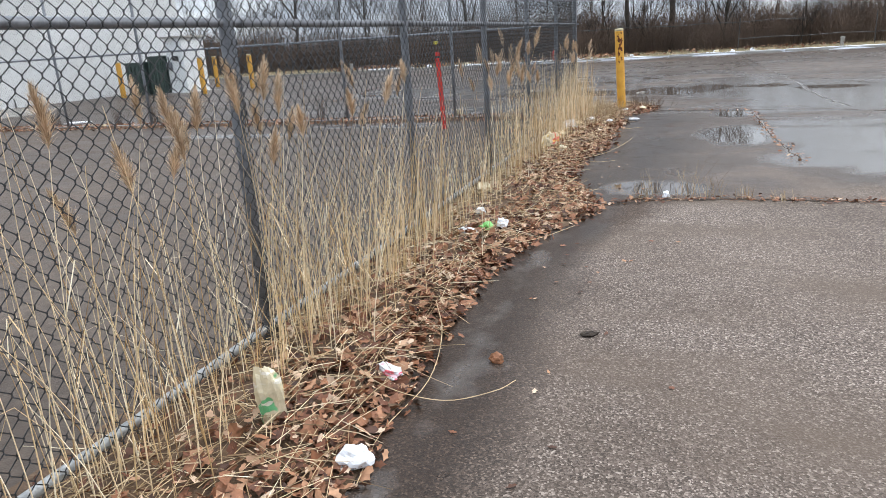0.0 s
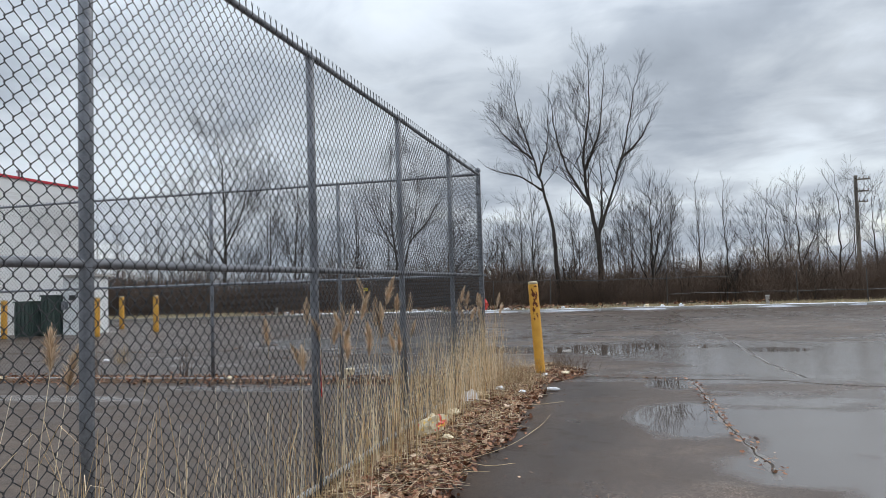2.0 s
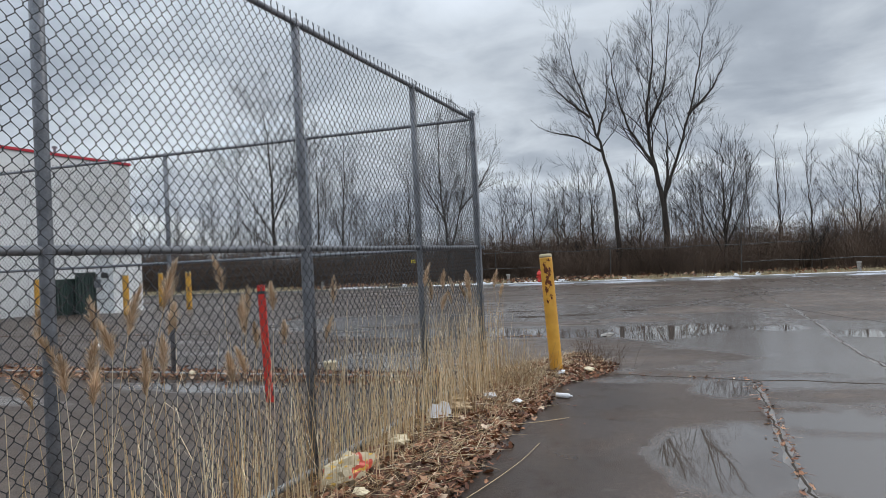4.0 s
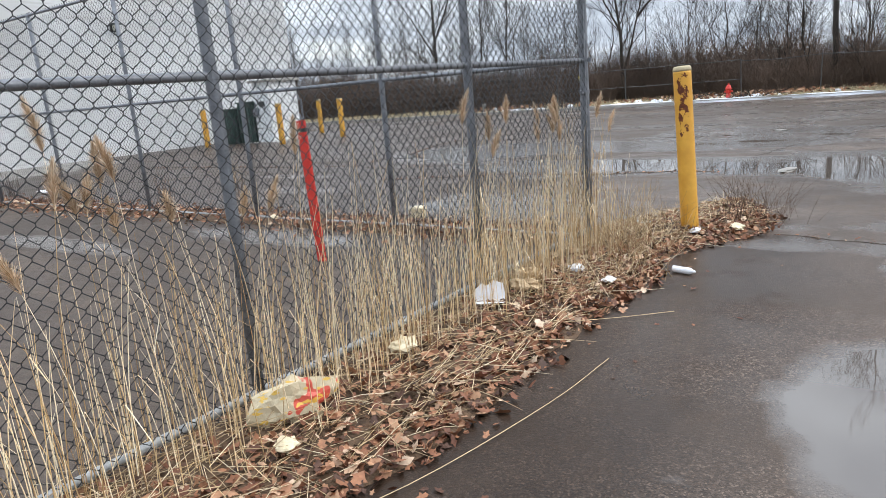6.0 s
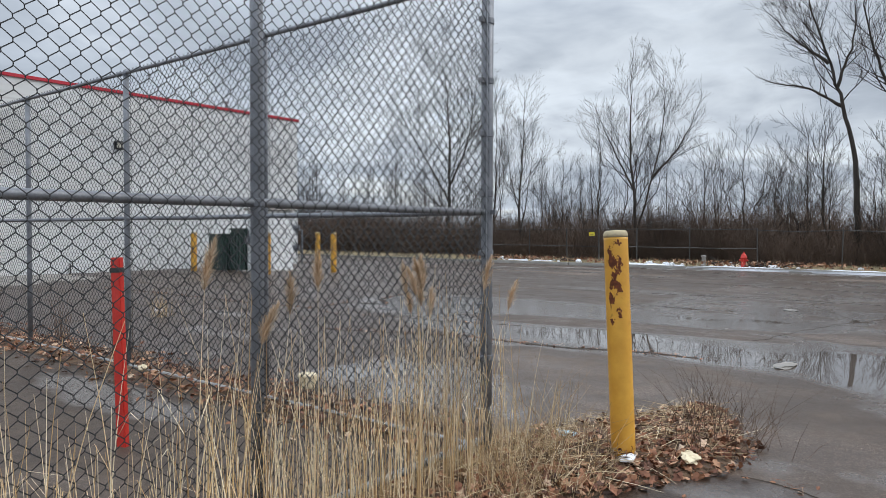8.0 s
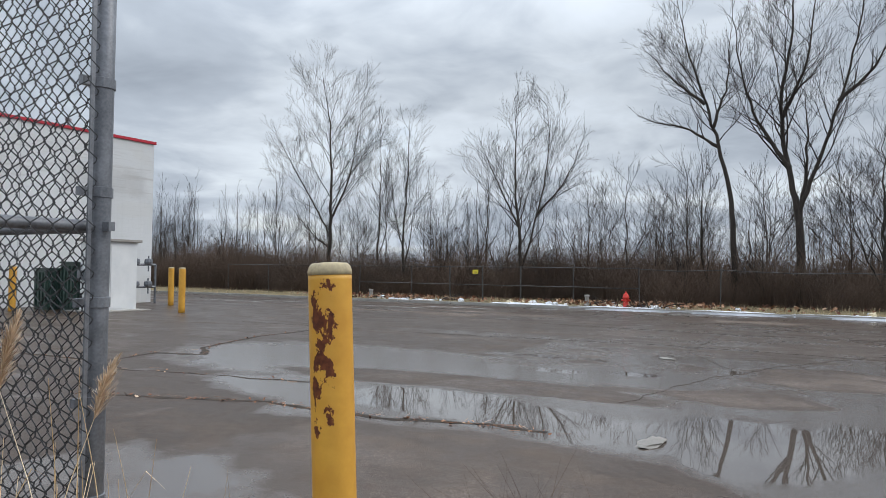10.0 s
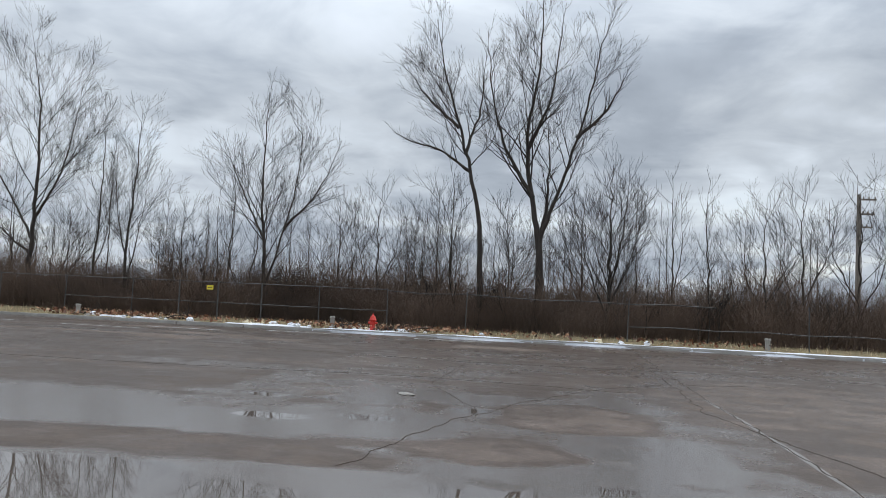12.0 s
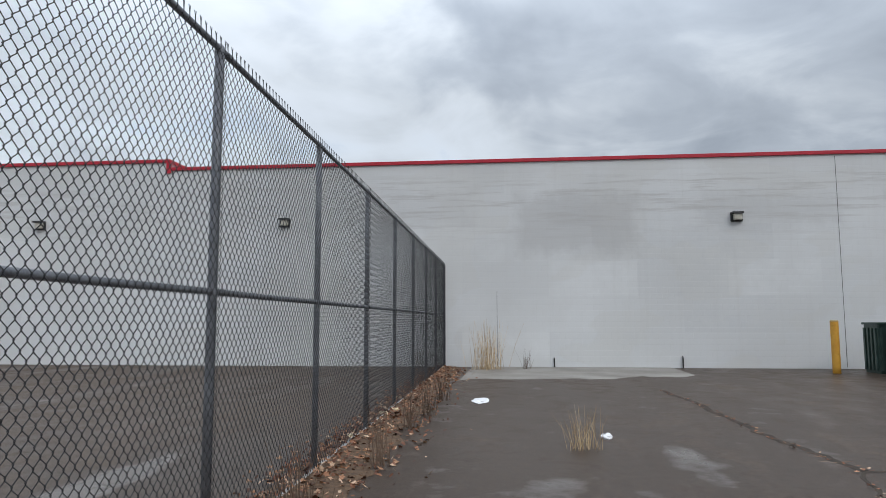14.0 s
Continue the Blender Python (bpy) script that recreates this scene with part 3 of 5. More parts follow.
# ---- building ----
bld = thing("warehouse", (WALL_X, 0, 0), "long white painted block warehouse with a red roof coping", "building")
g = Geo()
g.box((-40, 2.62, -0.05), (0, 33.05, 7.4))
part("wall", g, WALL, bld)
g = Geo()
g.box((-40, -45, -0.05), (0, 2.616, 7.72))
part("wall", g, WALL, bld)
for y0, y1, z in ((2.62, 33.13, 7.4), (-45, 2.70, 7.72)):
    g = Geo()
    g.box((-40, y0, z), (0.07, y1, z + 0.13))
    part("coping", g, REDTRIM, bld, "red metal coping", bevel=0.01)
g = Geo()
g.box((0.004, 2.56, 7.3), (0.075, 2.74, 7.78))
part("coping", g, REDTRIM, bld, "red metal coping")
g = Geo()
g.turned([(0.06, 0), (0.06, 0.5), (0.13, 0.5), (0.13, 0.58), (0.05, 0.62)], 10, (-1.2, 29.6, 7.5))
part("vent_pipe", g, GALV, bld)
for y in (15.2, 27.0):
    g = Geo()
    g.box((0.001, y - 0.006, 0.05), (0.006, y + 0.006, 7.35 if y > 20 else 2.7))
    part("wall_joint", g, BLACK, bld)
for y, h in ((21.6, 0.35), (17.2, 0.28)):
    g = Geo()
    g.tube([(0.02, y, 0.0), (0.06, y, 0.0), (0.06, y, h), (0.0, y, h + 0.04)], 0.025, 6)
    part("drain_stub", g, BLACK, bld)
g = Geo()
for i in range(47):
    y = 14.3 + 0.15 * i
    w = 5.2 * (1 - 0.35 * (i / 46) ** 2) + 0.7 * noise.noise(Vector((y * 0.9, 0, 3))) + 0.35 * noise.noise(Vector((y * 3.1, 0, 5)))
    g.v += [Vector((0.004, y, 0.012)), Vector((max(w - 0.4, 0.3), y, 0.012)), Vector((max(w, 0.6), y, 0.002))]
for i in range(46):
    g.f += [(3 * i, 3 * i + 1, 3 * i + 4, 3 * i + 3), (3 * i + 1, 3 * i + 2, 3 * i + 5, 3 * i + 4)]
apron = part("concrete_apron", g, WETCON)
apron.matrix_basis = pose(WALL_X, 0, 0)
tagged(apron, "pale cracked concrete apron along the warehouse wall", "concrete apron", kind="structure")


def wall_pack(y, z):
    lamp = thing("wall_light", (WALL_X, y, z), "dark metal wall light with a milky lens, unlit", "light", "warehouse wall lights")
    g = Geo()
    g.box((0, -0.2, -0.17), (0.07, 0.2, 0.17))
    part("back_plate", g, BLACK, lamp, bevel=0.01)
    g = Geo()
    g.poly([(0.07, -0.18, 0.15), (0.07, 0.18, 0.15), (0.28, 0.18, 0.10), (0.28, -0.18, 0.10)])
    g.box((0.07, -0.19, 0.1), (0.28, 0.19, 0.16))
    part("hood", g, BLACK, lamp)
    g = Geo()
    g.box((0.07, -0.13, -0.12), (0.22, 0.15, 0.1))
    part("lens", g, LENS, lamp, "milky glass lens", bevel=0.02)


for y, z in ((23.6, 5.25), (7.3, 5.3), (-2.5, 5.35)):
    wall_pack(y, z)

# ---- bollards ----
def bollard(x, y, h, r, mat, label, base=0.0, group="", lean=(0, 0)):
    b = thing("bollard", (x, y, base), label, "bollard", group)
    b.matrix_basis = pose(x, y, base, lean[0], lean[1], 0)
    g = Geo()
    g.turned([(r, -0.1), (r, 0.2), (r, 0.6), (r, 1.0), (r, h - 0.05), (r, h - 0.03)], 28)
    part("pipe", g, mat, b, smooth=True)
    g = Geo()
    g.turned([(r * 1.02, h - 0.03), (r * 1.02, h - 0.012), (r * 0.95, h + 0.006), (r * 0.82, h + 0.018), (r * 0.3, h + 0.022)], 28)
    part("cap", g, CAPMAT, b, "weathered domed concrete cap", smooth=True)
    return b


CAPMAT = plain("weathered_yellow_cap", (0.36, 0.3, 0.2), (0.58, 0.48, 0.28), 0.8, 14.0, 0, 0.3)
bollard(-1.505, 14.29, 1.685, 0.088, YELLOW, "yellow steel bollard with rusty flaking paint in leaf litter", 0.02, "", (0, -2.8))
for x, y in ((-25.8, 25.74), (-21.6, 26.35), (-20.8, 29.08), (-25.0, 31.9)):
    bollard(x, y, 1.63, 0.12, YELLOW2, "yellow painted bollard guarding the warehouse utilities", 0.0, "utility bollards")


# ---- chain-link fence ----
CELL, STEP, FENCE_H, MID_H = 0.042, 0.046, 3.64, 1.86


def wire_panel(width):
    """One bay of chain link: upright wires that zigzag and hook their neighbours, with twisted ends on top."""
    g = Geo()
    n = int(width / CELL)
    k = int((FENCE_H - 0.1) / STEP)
    for i in range(n + 1):
        s = 1 if i % 2 else -1
        # each wire bends round its neighbour in a short upright knuckle
        pts = [((i + 0.5 * s * (1 if j % 2 else -1)) * width / n, 0.004 * (1 if (i + j) % 2 else -1) * up, 0.1 + (j + 0.16 * up) * STEP) for j in range(k + 1) for up in (-1, 1)]
        g.tube(pts, 0.003, 3)
        if i % 2:
            x = i * width / n
            for dx in (-0.012, 0.012):
                g.tube([(x, 0, FENCE_H - 0.03), (x + dx * 0.3, 0.003, FENCE_H + 0.03), (x + dx, 0.004, FENCE_H + 0.06)], 0.003, 3)
    return g.mesh("wire_mesh", WIRE)


def fence_run(origin, turn, stops, label, close_end):
    f = thing("chain_link_fence", (*origin, 0), label, "fence", "lot fence", turn=turn)
    panels = {}
    for i, s in enumerate(stops):
        g = Geo()
        r = 0.045 if (i == len(stops) - 1 and close_end) else 0.034
        g.tube([(s, 0, -0.05), (s, 0, 1.2), (s, 0, 2.4), (s, 0, FENCE_H + (0.06 if r > 0.04 else -0.02))], r, 12, True)
        post = part("post", g, GALV, f, smooth=True)
        g = Geo()
        g.turned([(r * 1.12, 0), (r * 1.15, 0.02), (r * 0.9, 0.05), (r * 0.3, 0.07)], 12, (s, 0, FENCE_H + (0.05 if r > 0.04 else -0.03)))
        part("post_cap", g, GALV, post)
        for z in ((0.35, 0.75, 1.15, 1.55, 2.0, 2.45, 2.85, 3.3) if r > 0.04 else (MID_H,)):
            g = Geo()
            g.turned([(r * 1.0, -0.022), (r * 1.13, -0.02), (r * 1.13, 0.02), (r * 1.0, 0.022)], 12, (s, 0, z))
            g.box((s - r - 0.05, -0.014, z - 0.018), (s - r * 0.9, 0.014, z + 0.018))
            part("tension_band", g, GALV, post)
    if close_end:
        g = Geo()
        g.box((stops[-1] - 0.08, -0.05, 0.12), (stops[-1] - 0.064, -0.04, FENCE_H))
        part("tension_bar", g, GALV, f)
    for a, b in zip(stops, stops[1:]):
        w = round(b - a, 2)
        lead = 0.07 if a == 0 and not close_end else 0.0
        w = round(w - lead - (0.07 if close_end and b == stops[-1] else 0.0), 2)
        if w not in panels:
            panels[w] = wire_panel(w)
        p = part("wire_mesh", panels[w], WIRE, f)
        p.matrix_basis = pose(a + lead, -0.045, 0)
        w = b - a
        for name, z, r in (("top_rail", FENCE_H, 0.024), ("middle_rail", MID_H, 0.024), ("bottom_rail", 0.13 if close_end else 0.05, 0.026)):
            g = Geo()
            g.tube([(a, 0, z + 0.0), (a + w * 0.5, 0.0, z - 0.004), (b, 0, z)], r, 8)
            g.tube([(a + 0.12, 0, z), (a + 0.2, 0, z)], r * 1.18, 8)
            part(name, g, PALEPIPE if name == "bottom_rail" else GALV, f, smooth=True)
    return f


A_POSTS = [-7.5, -5.06, -2.62, -0.2, 2.22, 4.68, 7.13, 9.4, 11.72, 13.82]
fence_run((FENCE_X, 0), 90, A_POSTS, "tall galvanised chain-link fence with reeds at its foot", True)
B_POSTS = [0, 2.65, 5.3, 8.1, 10.95, 13.75, 16.55, 19.35, 22.15, 25.4]
fence_run((FENCE_X, FENCE_Y), 181.17, B_POSTS, "tall galvanised chain-link fence running to the warehouse wall", False)

# marker post inside the fence
m = thing("marker_post", (-4.775, 12.17, 0), "bright red marker post leaning slightly in the asphalt", "marker post")
m.matrix_basis = pose(-4.775, 12.17, 0, -0.5, -2.2, 20)
g = Geo()
g.box((-0.045, -0.025, -0.1), (0.045, 0.025, 1.5))
part("post", g, RED, m, bevel=0.006)
g = Geo()
g.box((-0.046, -0.028, 1.38), (0.046, 0.028, 1.42))
part("band", g, BLACK, m)

# ---- utilities by the warehouse ----
shed = thing("utility_cabinet", (-23.3, 27.35, 0), "white metal utility cabinet with an overhanging flat top", "cabinet")
g = Geo()
g.box((-1.0, 0, -0.05), (0, 1.65, 2.58))
part("body", g, WHITE, shed, bevel=0.012)
g = Geo()
g.box((-1.12, -0.12, 2.584), (0.12, 1.78, 2.68))
part("top", g, CONCRETE, shed, "weathered grey overhanging top", bevel=0.01)
g = Geo()
g.box((0.003, 0.55, 0.1), (0.025, 1.1, 2.45))
part("door", g, WHITE, shed, bevel=0.004)
g = Geo()
g.box((-0.62, -0.05, 1.55), (-0.3, -0.002, 1.78))
part("meter", g, BLACK, shed)
g = Geo()
g.box((-1.0, -0.006, 0.62), (-0.02, -0.001, 0.64))
part("seam", g, BLACK, shed)
g = Geo()
g.box((-0.95, -0.16, 1.15), (-0.72, -0.002, 1.5))
g.tube([(-0.84, -0.08, 1.5), (-0.84, -0.08, 1.75)], 0.03, 6)
part("junction_box", g, GALV, shed, "grey junction box")
g = Geo()
g.box((-1.3, -0.35, -0.02), (0.5, 1.95, 0.03))
tagged(part("concrete_pad", g, CONCRETE), "pale concrete pad under the utility cabinet", "concrete pad", kind="structure").matrix_basis = pose(-23.3, 27.35, 0.004)

for i, (x, y, w, h) in enumerate(((-26.0, 26.95, 1.15, 1.5), (-24.9, 27.3, 0.75, 1.75))):
    tr = thing("transformer_cabinet", (x, y, 0), "dark green ribbed electrical cabinet", "electrical cabinet", "electrical cabinets")
    g = Geo()
    g.box((-0.55, 0, -0.02), (0.35, w, h))
    part("body", g, TEAL, tr, bevel=0.02)
    g = Geo()
    g.box((-0.6, -0.05, h), (0.4, w + 0.05, h + 0.07))
    part("lid", g, TEAL, tr, bevel=0.015)
    for k in range(5):
        g = Geo()
        yy = 0.08 + k * (w - 0.16) / 4
        g.box((0.352, yy - 0.03, 0.1), (0.42, yy + 0.03, h - 0.1))
        part("rib", g, TEAL, tr)
        if k < 4:
            g = Geo()
            xx = -0.5 + k * 0.22
            g.box((xx, -0.05, 0.1), (xx + 0.09, -0.002, h - 0.1))
            part("rib", g, TEAL, tr)

gas = thing("gas_meter_set", (-27.0, 31.2, 0), "grey gas meters and pipes against the warehouse corner", "gas meter")
for k, z in enumerate((0.75, 1.75)):
    g = Geo()
    g.tube([(0, -0.6, z), (0, 1.4, z)], 0.05, 8)
    part("pipe", g, GALV, gas)
    for j in range(3):
        g = Geo()
        y = -0.3 + j * 0.65
        g.turned([(0.05, -0.02), (0.17, 0.02), (0.19, 0.12), (0.17, 0.24), (0.05, 0.28)], 10, (0.05, y, z))
        g.tube([(0.05, y, z - 0.3), (0.05, y, z + 0.4)], 0.035, 6)
        part("regulator", g, GALV, gas)
for y in (-0.6, 1.4):
    g = Geo()
    g.tube([(0, y, -0.05), (0, y, 1.75)], 0.05, 8)
    part("riser", g, GALV, gas)

# ---- far side: kerb furniture, fence ----
hy = thing("fire_hydrant", (-8.15, 42.35, 0.1), "red fire hydrant on the snowy verge", "fire hydrant")
g = Geo()
g.turned([(0.17, -0.05), (0.17, 0.03), (0.115, 0.05), (0.11, 0.42), (0.15, 0.44), (0.15, 0.48), (0.125, 0.5), (0.11, 0.58), (0.06, 0.64), (0.03, 0.66)], 16)
part("barrel", g, RED, hy, smooth=True)
g = Geo()
g.turned([(0.03, 0.655), (0.035, 0.66), (0.035, 0.72), (0.02, 0.725)], 6)
part("top_nut", g, RED, hy)
for d in ((1, 0), (-1, 0), (0, -1)):
    g = Geo()
    g.tube([(0.09 * d[0], 0.09 * d[1], 0.34), (0.19 * d[0], 0.19 * d[1], 0.34)], 0.06 if d[1] else 0.045, 10, True)
    part("outlet", g, RED, hy)

ff = thing("low_chain_link_fence", (0, 0, 0), "sagging old chain-link fence at the edge of the woods", "fence")
FY = 43.3
ffx = [-34, -30.5, -27, -23.5, -20, -17.6, -15.7, -13.6, -10.9, -7.8, -4.4, -1.2, 2.2, 5.6, 9, 12.4, 16]
for i, x in enumerate(ffx):
    if x in (-1.2, 5.6):
        continue
    g = Geo()
    g.tube([(x, FY, 0.0), (x + rnd.uniform(-0.05, 0.05), FY, 1.9)], 0.035 if -18 < x < -13 else 0.024, 6)
    part("post", g, OLDPIPE, ff)
for a, b in zip(ffx, ffx[1:]):
    for name, z in (("top_rail", 1.86), ("middle_rail", 0.95)):
        if name == "middle_rail" and (a > -10 and a < 2 or a < -24):
            continue
        if name == "top_rail" and a > 5:
            continue
        g = Geo()
        sag = -0.1 if a > -8 else 0
        g.tube([(a, FY, z + sag * 0.5 - (0.12 if a > -1.3 else 0)), (0.5 * (a + b), FY, z - 0.02 + sag), (b, FY, z + sag * 0.5 - (0.12 if b > -1.3 else 0))], 0.02, 5)
        part(name, g, OLDPIPE, ff)
    g = Geo()
    n = int((b - a) / 0.11)
    for i in range(n):
        s = 1 if i % 2 else -1
        g.tube([(a + (i + 0.5 + 0.5 * s * (1 if j % 2 else -1)) * (b - a) / n, FY - 0.03, 0.12 + 0.12 * j) for j in range(15)], 0.0012, 3)
    part("wire_mesh", g, WIRE, ff)
sg = thing("warning_sign", (-16.1, FY - 0.05, 1.6), "small yellow plate wired to the old fence", "sign")
g = Geo()
g.box((-0.16, -0.008, -0.1), (0.16, 0.008, 0.1))
part("plate", g, SIGN, sg, bevel=0.004)
g = Geo()
g.box((-0.11, -0.011, -0.03), (0.11, -0.0085, 0.0))
part("lettering", g, BLACK, sg)

# old pipe marker and stump beside the hydrant
st = thing("concrete_marker", (-10.0, 42.6, 0.12), "squat pale concrete marker beside the hydrant", "marker")
g = Geo()
g.turned([(0.1, -0.05), (0.095, 0.3), (0.09, 0.42), (0.12, 0.42), (0.12, 0.47), (0.1, 0.5)], 9)
part("post", g, CONCRETE, st)
st2 = copy_thing(st, pose(7.4, 42.9, 0.12, 0, 0, 40))
st3 = copy_thing(st, pose(-21.8, 42.1, 0.1, 0, 0, 10))

# utility pole beyond the woods
up = thing("utility_pole", (17.0, 60, 0.1), "grey wooden utility pole with crossarms", "utility pole")
g = Geo()
g.tube([(0, 0, 0), (0, 0, 4), (0.05, 0, 8.9)], [0.17, 0.15, 0.12], 8)
part("pole", g, WOODGREY, up)
for z, w in ((8.6, 1.0), (7.7, 0.9), (6.9, 0.8)):
    g = Geo()
    g.box((0.0, -0.05, z - 0.05), (w, 0.05, z + 0.05))
    for k in (0.3, 0.6, 0.95):
        g.turned([(0.03, 0), (0.05, 0.05), (0.03, 0.14)], 6, (w * k, 0, z + 0.05))
    part("crossarm", g, WOODGREY, up)


# ---- trees ----
def smooth_line(ctrl, n):
    """Points along a soft curve through the control points."""
    c = [Vector(p) for p in ctrl]
    c = [c[0] * 2 - c[1]] + c + [c[-1] * 2 - c[-2]]
    out = []
    for i in range(1, len(c) - 2):
        for k in range(n):
            t = k / n
            p0, p1, p2, p3 = c[i - 1], c[i], c[i + 1], c[i + 2]
            out.append(0.5 * ((2 * p1) + (p2 - p0) * t + (2 * p0 - 5 * p1 + 4 * p2 - p3) * t * t + (3 * p1 - p0 - 3 * p2 + p3) * t ** 3))
    out.append(c[-2])
    return out


def sprout(g, rg, p, d, length, r, level, up):
    """A branch that wanders, bends upward and bears smaller branches."""
    level = min(level, 0 if length < 0.7 else 1 if length < 1.5 else 2 if length < 2.6 else 3)
    n = (3, 4, 6, 7)[level]
    pts, rad, dirs = [p], [r], [d]
    q, e = p.copy(), d.copy()
    for i in range(n):
        e = (e + Vector((rg.gauss(0, 0.1), rg.gauss(0, 0.1), rg.gauss(0, 0.07) + up))).normalized()
        q = q + e * (length / n)
        pts.append(q)
        dirs.append(e)
        rad.append(max(r * (1 - 0.88 * (i + 1) / n), 0.0038))
    g.tube(pts, rad, 4 if level > 1 else 3)
    if level <= 0:
        return
    count = (0, 4, 5, 7)[level]
    for k in range(count):
        f = 0.2 + 0.75 * (k + rg.random()) / count
        i = min(int(f * n), n - 1)
        b = pts[i].lerp(pts[i + 1], f * n - i)
        a = dirs[i + 1]
        side = a.cross(Vector((rg.gauss(0, 1), rg.gauss(0, 1), rg.gauss(0, 1)))).normalized()
        c = (a + side * rg.uniform(0.45, 0.85) + Vector((0, 0, 0.14))).normalized()
        sprout(g, rg, b, c, length * rg.uniform(0.5, 0.8) * (1.1 - 0.65 * f), max(r * 0.5 * (1 - 0.7 * f), 0.005), level - 1, up)


def tree_meshes(seed, stems, r, first=0.3, boughs=13, reach=0.3, levels=3, up=0.055):
    """stems: lines of control points; the first is the trunk, the others leave it."""
    rg = random.Random(seed)
    trunk, crown = Geo(), Geo()
    for s, ctrl in enumerate(stems):
        line = smooth_line(ctrl, 6)
        line = [p + Vector((rg.gauss(0, 0.03), rg.gauss(0, 0.03), 0)) * (1 if 0 < i else 0) for i, p in enumerate(line)]
        n = len(line) - 1
        r0 = r * 0.8 * (1 if s == 0 else 0.48)
        radii = [max(r0 * (1 - 0.95 * (i / n) ** 0.7), 0.008) * (1.25 if i == 0 and s == 0 else 1) for i in range(n + 1)]
        trunk.tube(line, radii, 8)
        total = sum((b - a).length for a, b in zip(line, line[1:]))
        start = first if s == 0 else 0.15
        for k in range(boughs):
            f = start + (1 - start) * ((k + rg.random()) / boughs) * 0.98
            i = min(int(f * n), n - 1)
            p = line[i].lerp(line[i + 1], f * n - i)
            a = (line[i + 1] - line[i]).normalized()
            az = rg.uniform(0, 2 * math.pi)
            side = Vector((math.cos(az), math.sin(az), 0))
            d = (a * rg.uniform(0.7, 1.1) + side * rg.uniform(0.5, 0.85)).normalized()
            sprout(crown, rg, p, d, total * reach * rg.uniform(0.8, 1.5) * (1.5 - f), max(radii[i] * 0.4, 0.012), levels, up)
    return trunk.mesh("trunk", BARK, True), crown.mesh("crown", TWIG)


def tree(meshes, at, label, group="", turn=0.0, size=1.0):
    t = thing("bare_tree", at, label, "tree", group)
    t.matrix_basis = pose(*at, 0, 0, turn) @ Matrix.Scale(size, 4)
    part("trunk", meshes[0], BARK, t)
    part("crown", meshes[1], TWIG, t)
    return t


TY = 46.0
tree(tree_meshes(11, [[(0, 0, 0), (0.05, 0, 4), (0.1, 0, 8), (-0.3, 0.2, 12), (-0.9, 0, 15.7)], [(0.05, 0, 4.0), (-1.6, 0.3, 6.2), (-3.4, 0, 9), (-5.2, -0.2, 12)], [(0.08, 0, 5.2), (1.2, 0.3, 7.5), (2.1, 0.2, 10.5), (2.6, 0, 13.2)], [(0.02, 0, 3.2), (-1.8, 0, 4.4), (-4.3, 0.4, 6.6)]], 0.24, 0.35, 20, 0.26), (-28.0, TY, 0.1), "tall bare tree with wide forked limbs at the wood's edge", size=0.9)
tree(tree_meshes(12, [[(0, 0, 0), (0.1, 0, 4), (0.2, 0, 8), (0.1, 0, 12)], [(0.05, 0, 2.5), (0.7, 0.2, 5), (0.9, 0, 9.5)]], 0.13, 0.3, 19, 0.22), (-25.0, TY + 1, 0.1), "slender bare tree among brush", size=0.9)
tree(tree_meshes(13, [[(0, 0, 0), (-0.1, 0, 4), (0.2, 0, 8), (0.3, 0, 11.5)], [(-0.05, 0, 3), (-0.9, 0.2, 5.5), (-1.2, 0, 9.5)], [(-0.05, 0, 1.5), (0.5, 0.1, 4.5), (1.0, 0, 8)]], 0.15, 0.28, 19, 0.22), (-22.3, TY, 0.1), "slender bare tree with several stems among brush", size=0.9)
tree(tree_meshes(14, [[(0, 0, 0), (-0.15, 0, 3.5), (-0.5, 0, 7.5), (-0.4, 0.1, 12.4)], [(0, 0, 1.8), (0.9, 0, 5), (1.6, 0, 8.5), (1.5, 0, 12.2)], [(-0.15, 0, 4.2), (-1.7, 0.2, 7), (-3.0, 0, 10)], [(0.9, 0, 5.0), (2.6, 0.2, 7), (3.9, 0, 9.8)]], 0.22, 0.3, 20, 0.24), (-14.75, TY, 0.1), "bare tree with twin leaning trunks behind the old fence", size=0.91)
tree(tree_meshes(15, [[(0, 0, 0), (0.02, 0, 3.0), (-0.25, 0, 6.2), (-1.1, 0, 9.5), (-2.0, 0, 12.5), (-2.7, 0.1, 15.6)], [(-0.6, 0, 7.8), (-2.2, 0.2, 8.9), (-3.6, 0, 9.3), (-4.6, 0, 9.8)], [(-1.3, 0, 10), (-2.8, 0, 11.4), (-4.1, 0.1, 13.0)], [(-0.9, 0, 8.8), (-0.3, 0.2, 11), (-0.1, 0, 14)]], 0.25, 0.5, 19, 0.22), (-4.25, TY, 0.1), "tall bare tree leaning over the old fence", size=0.95)
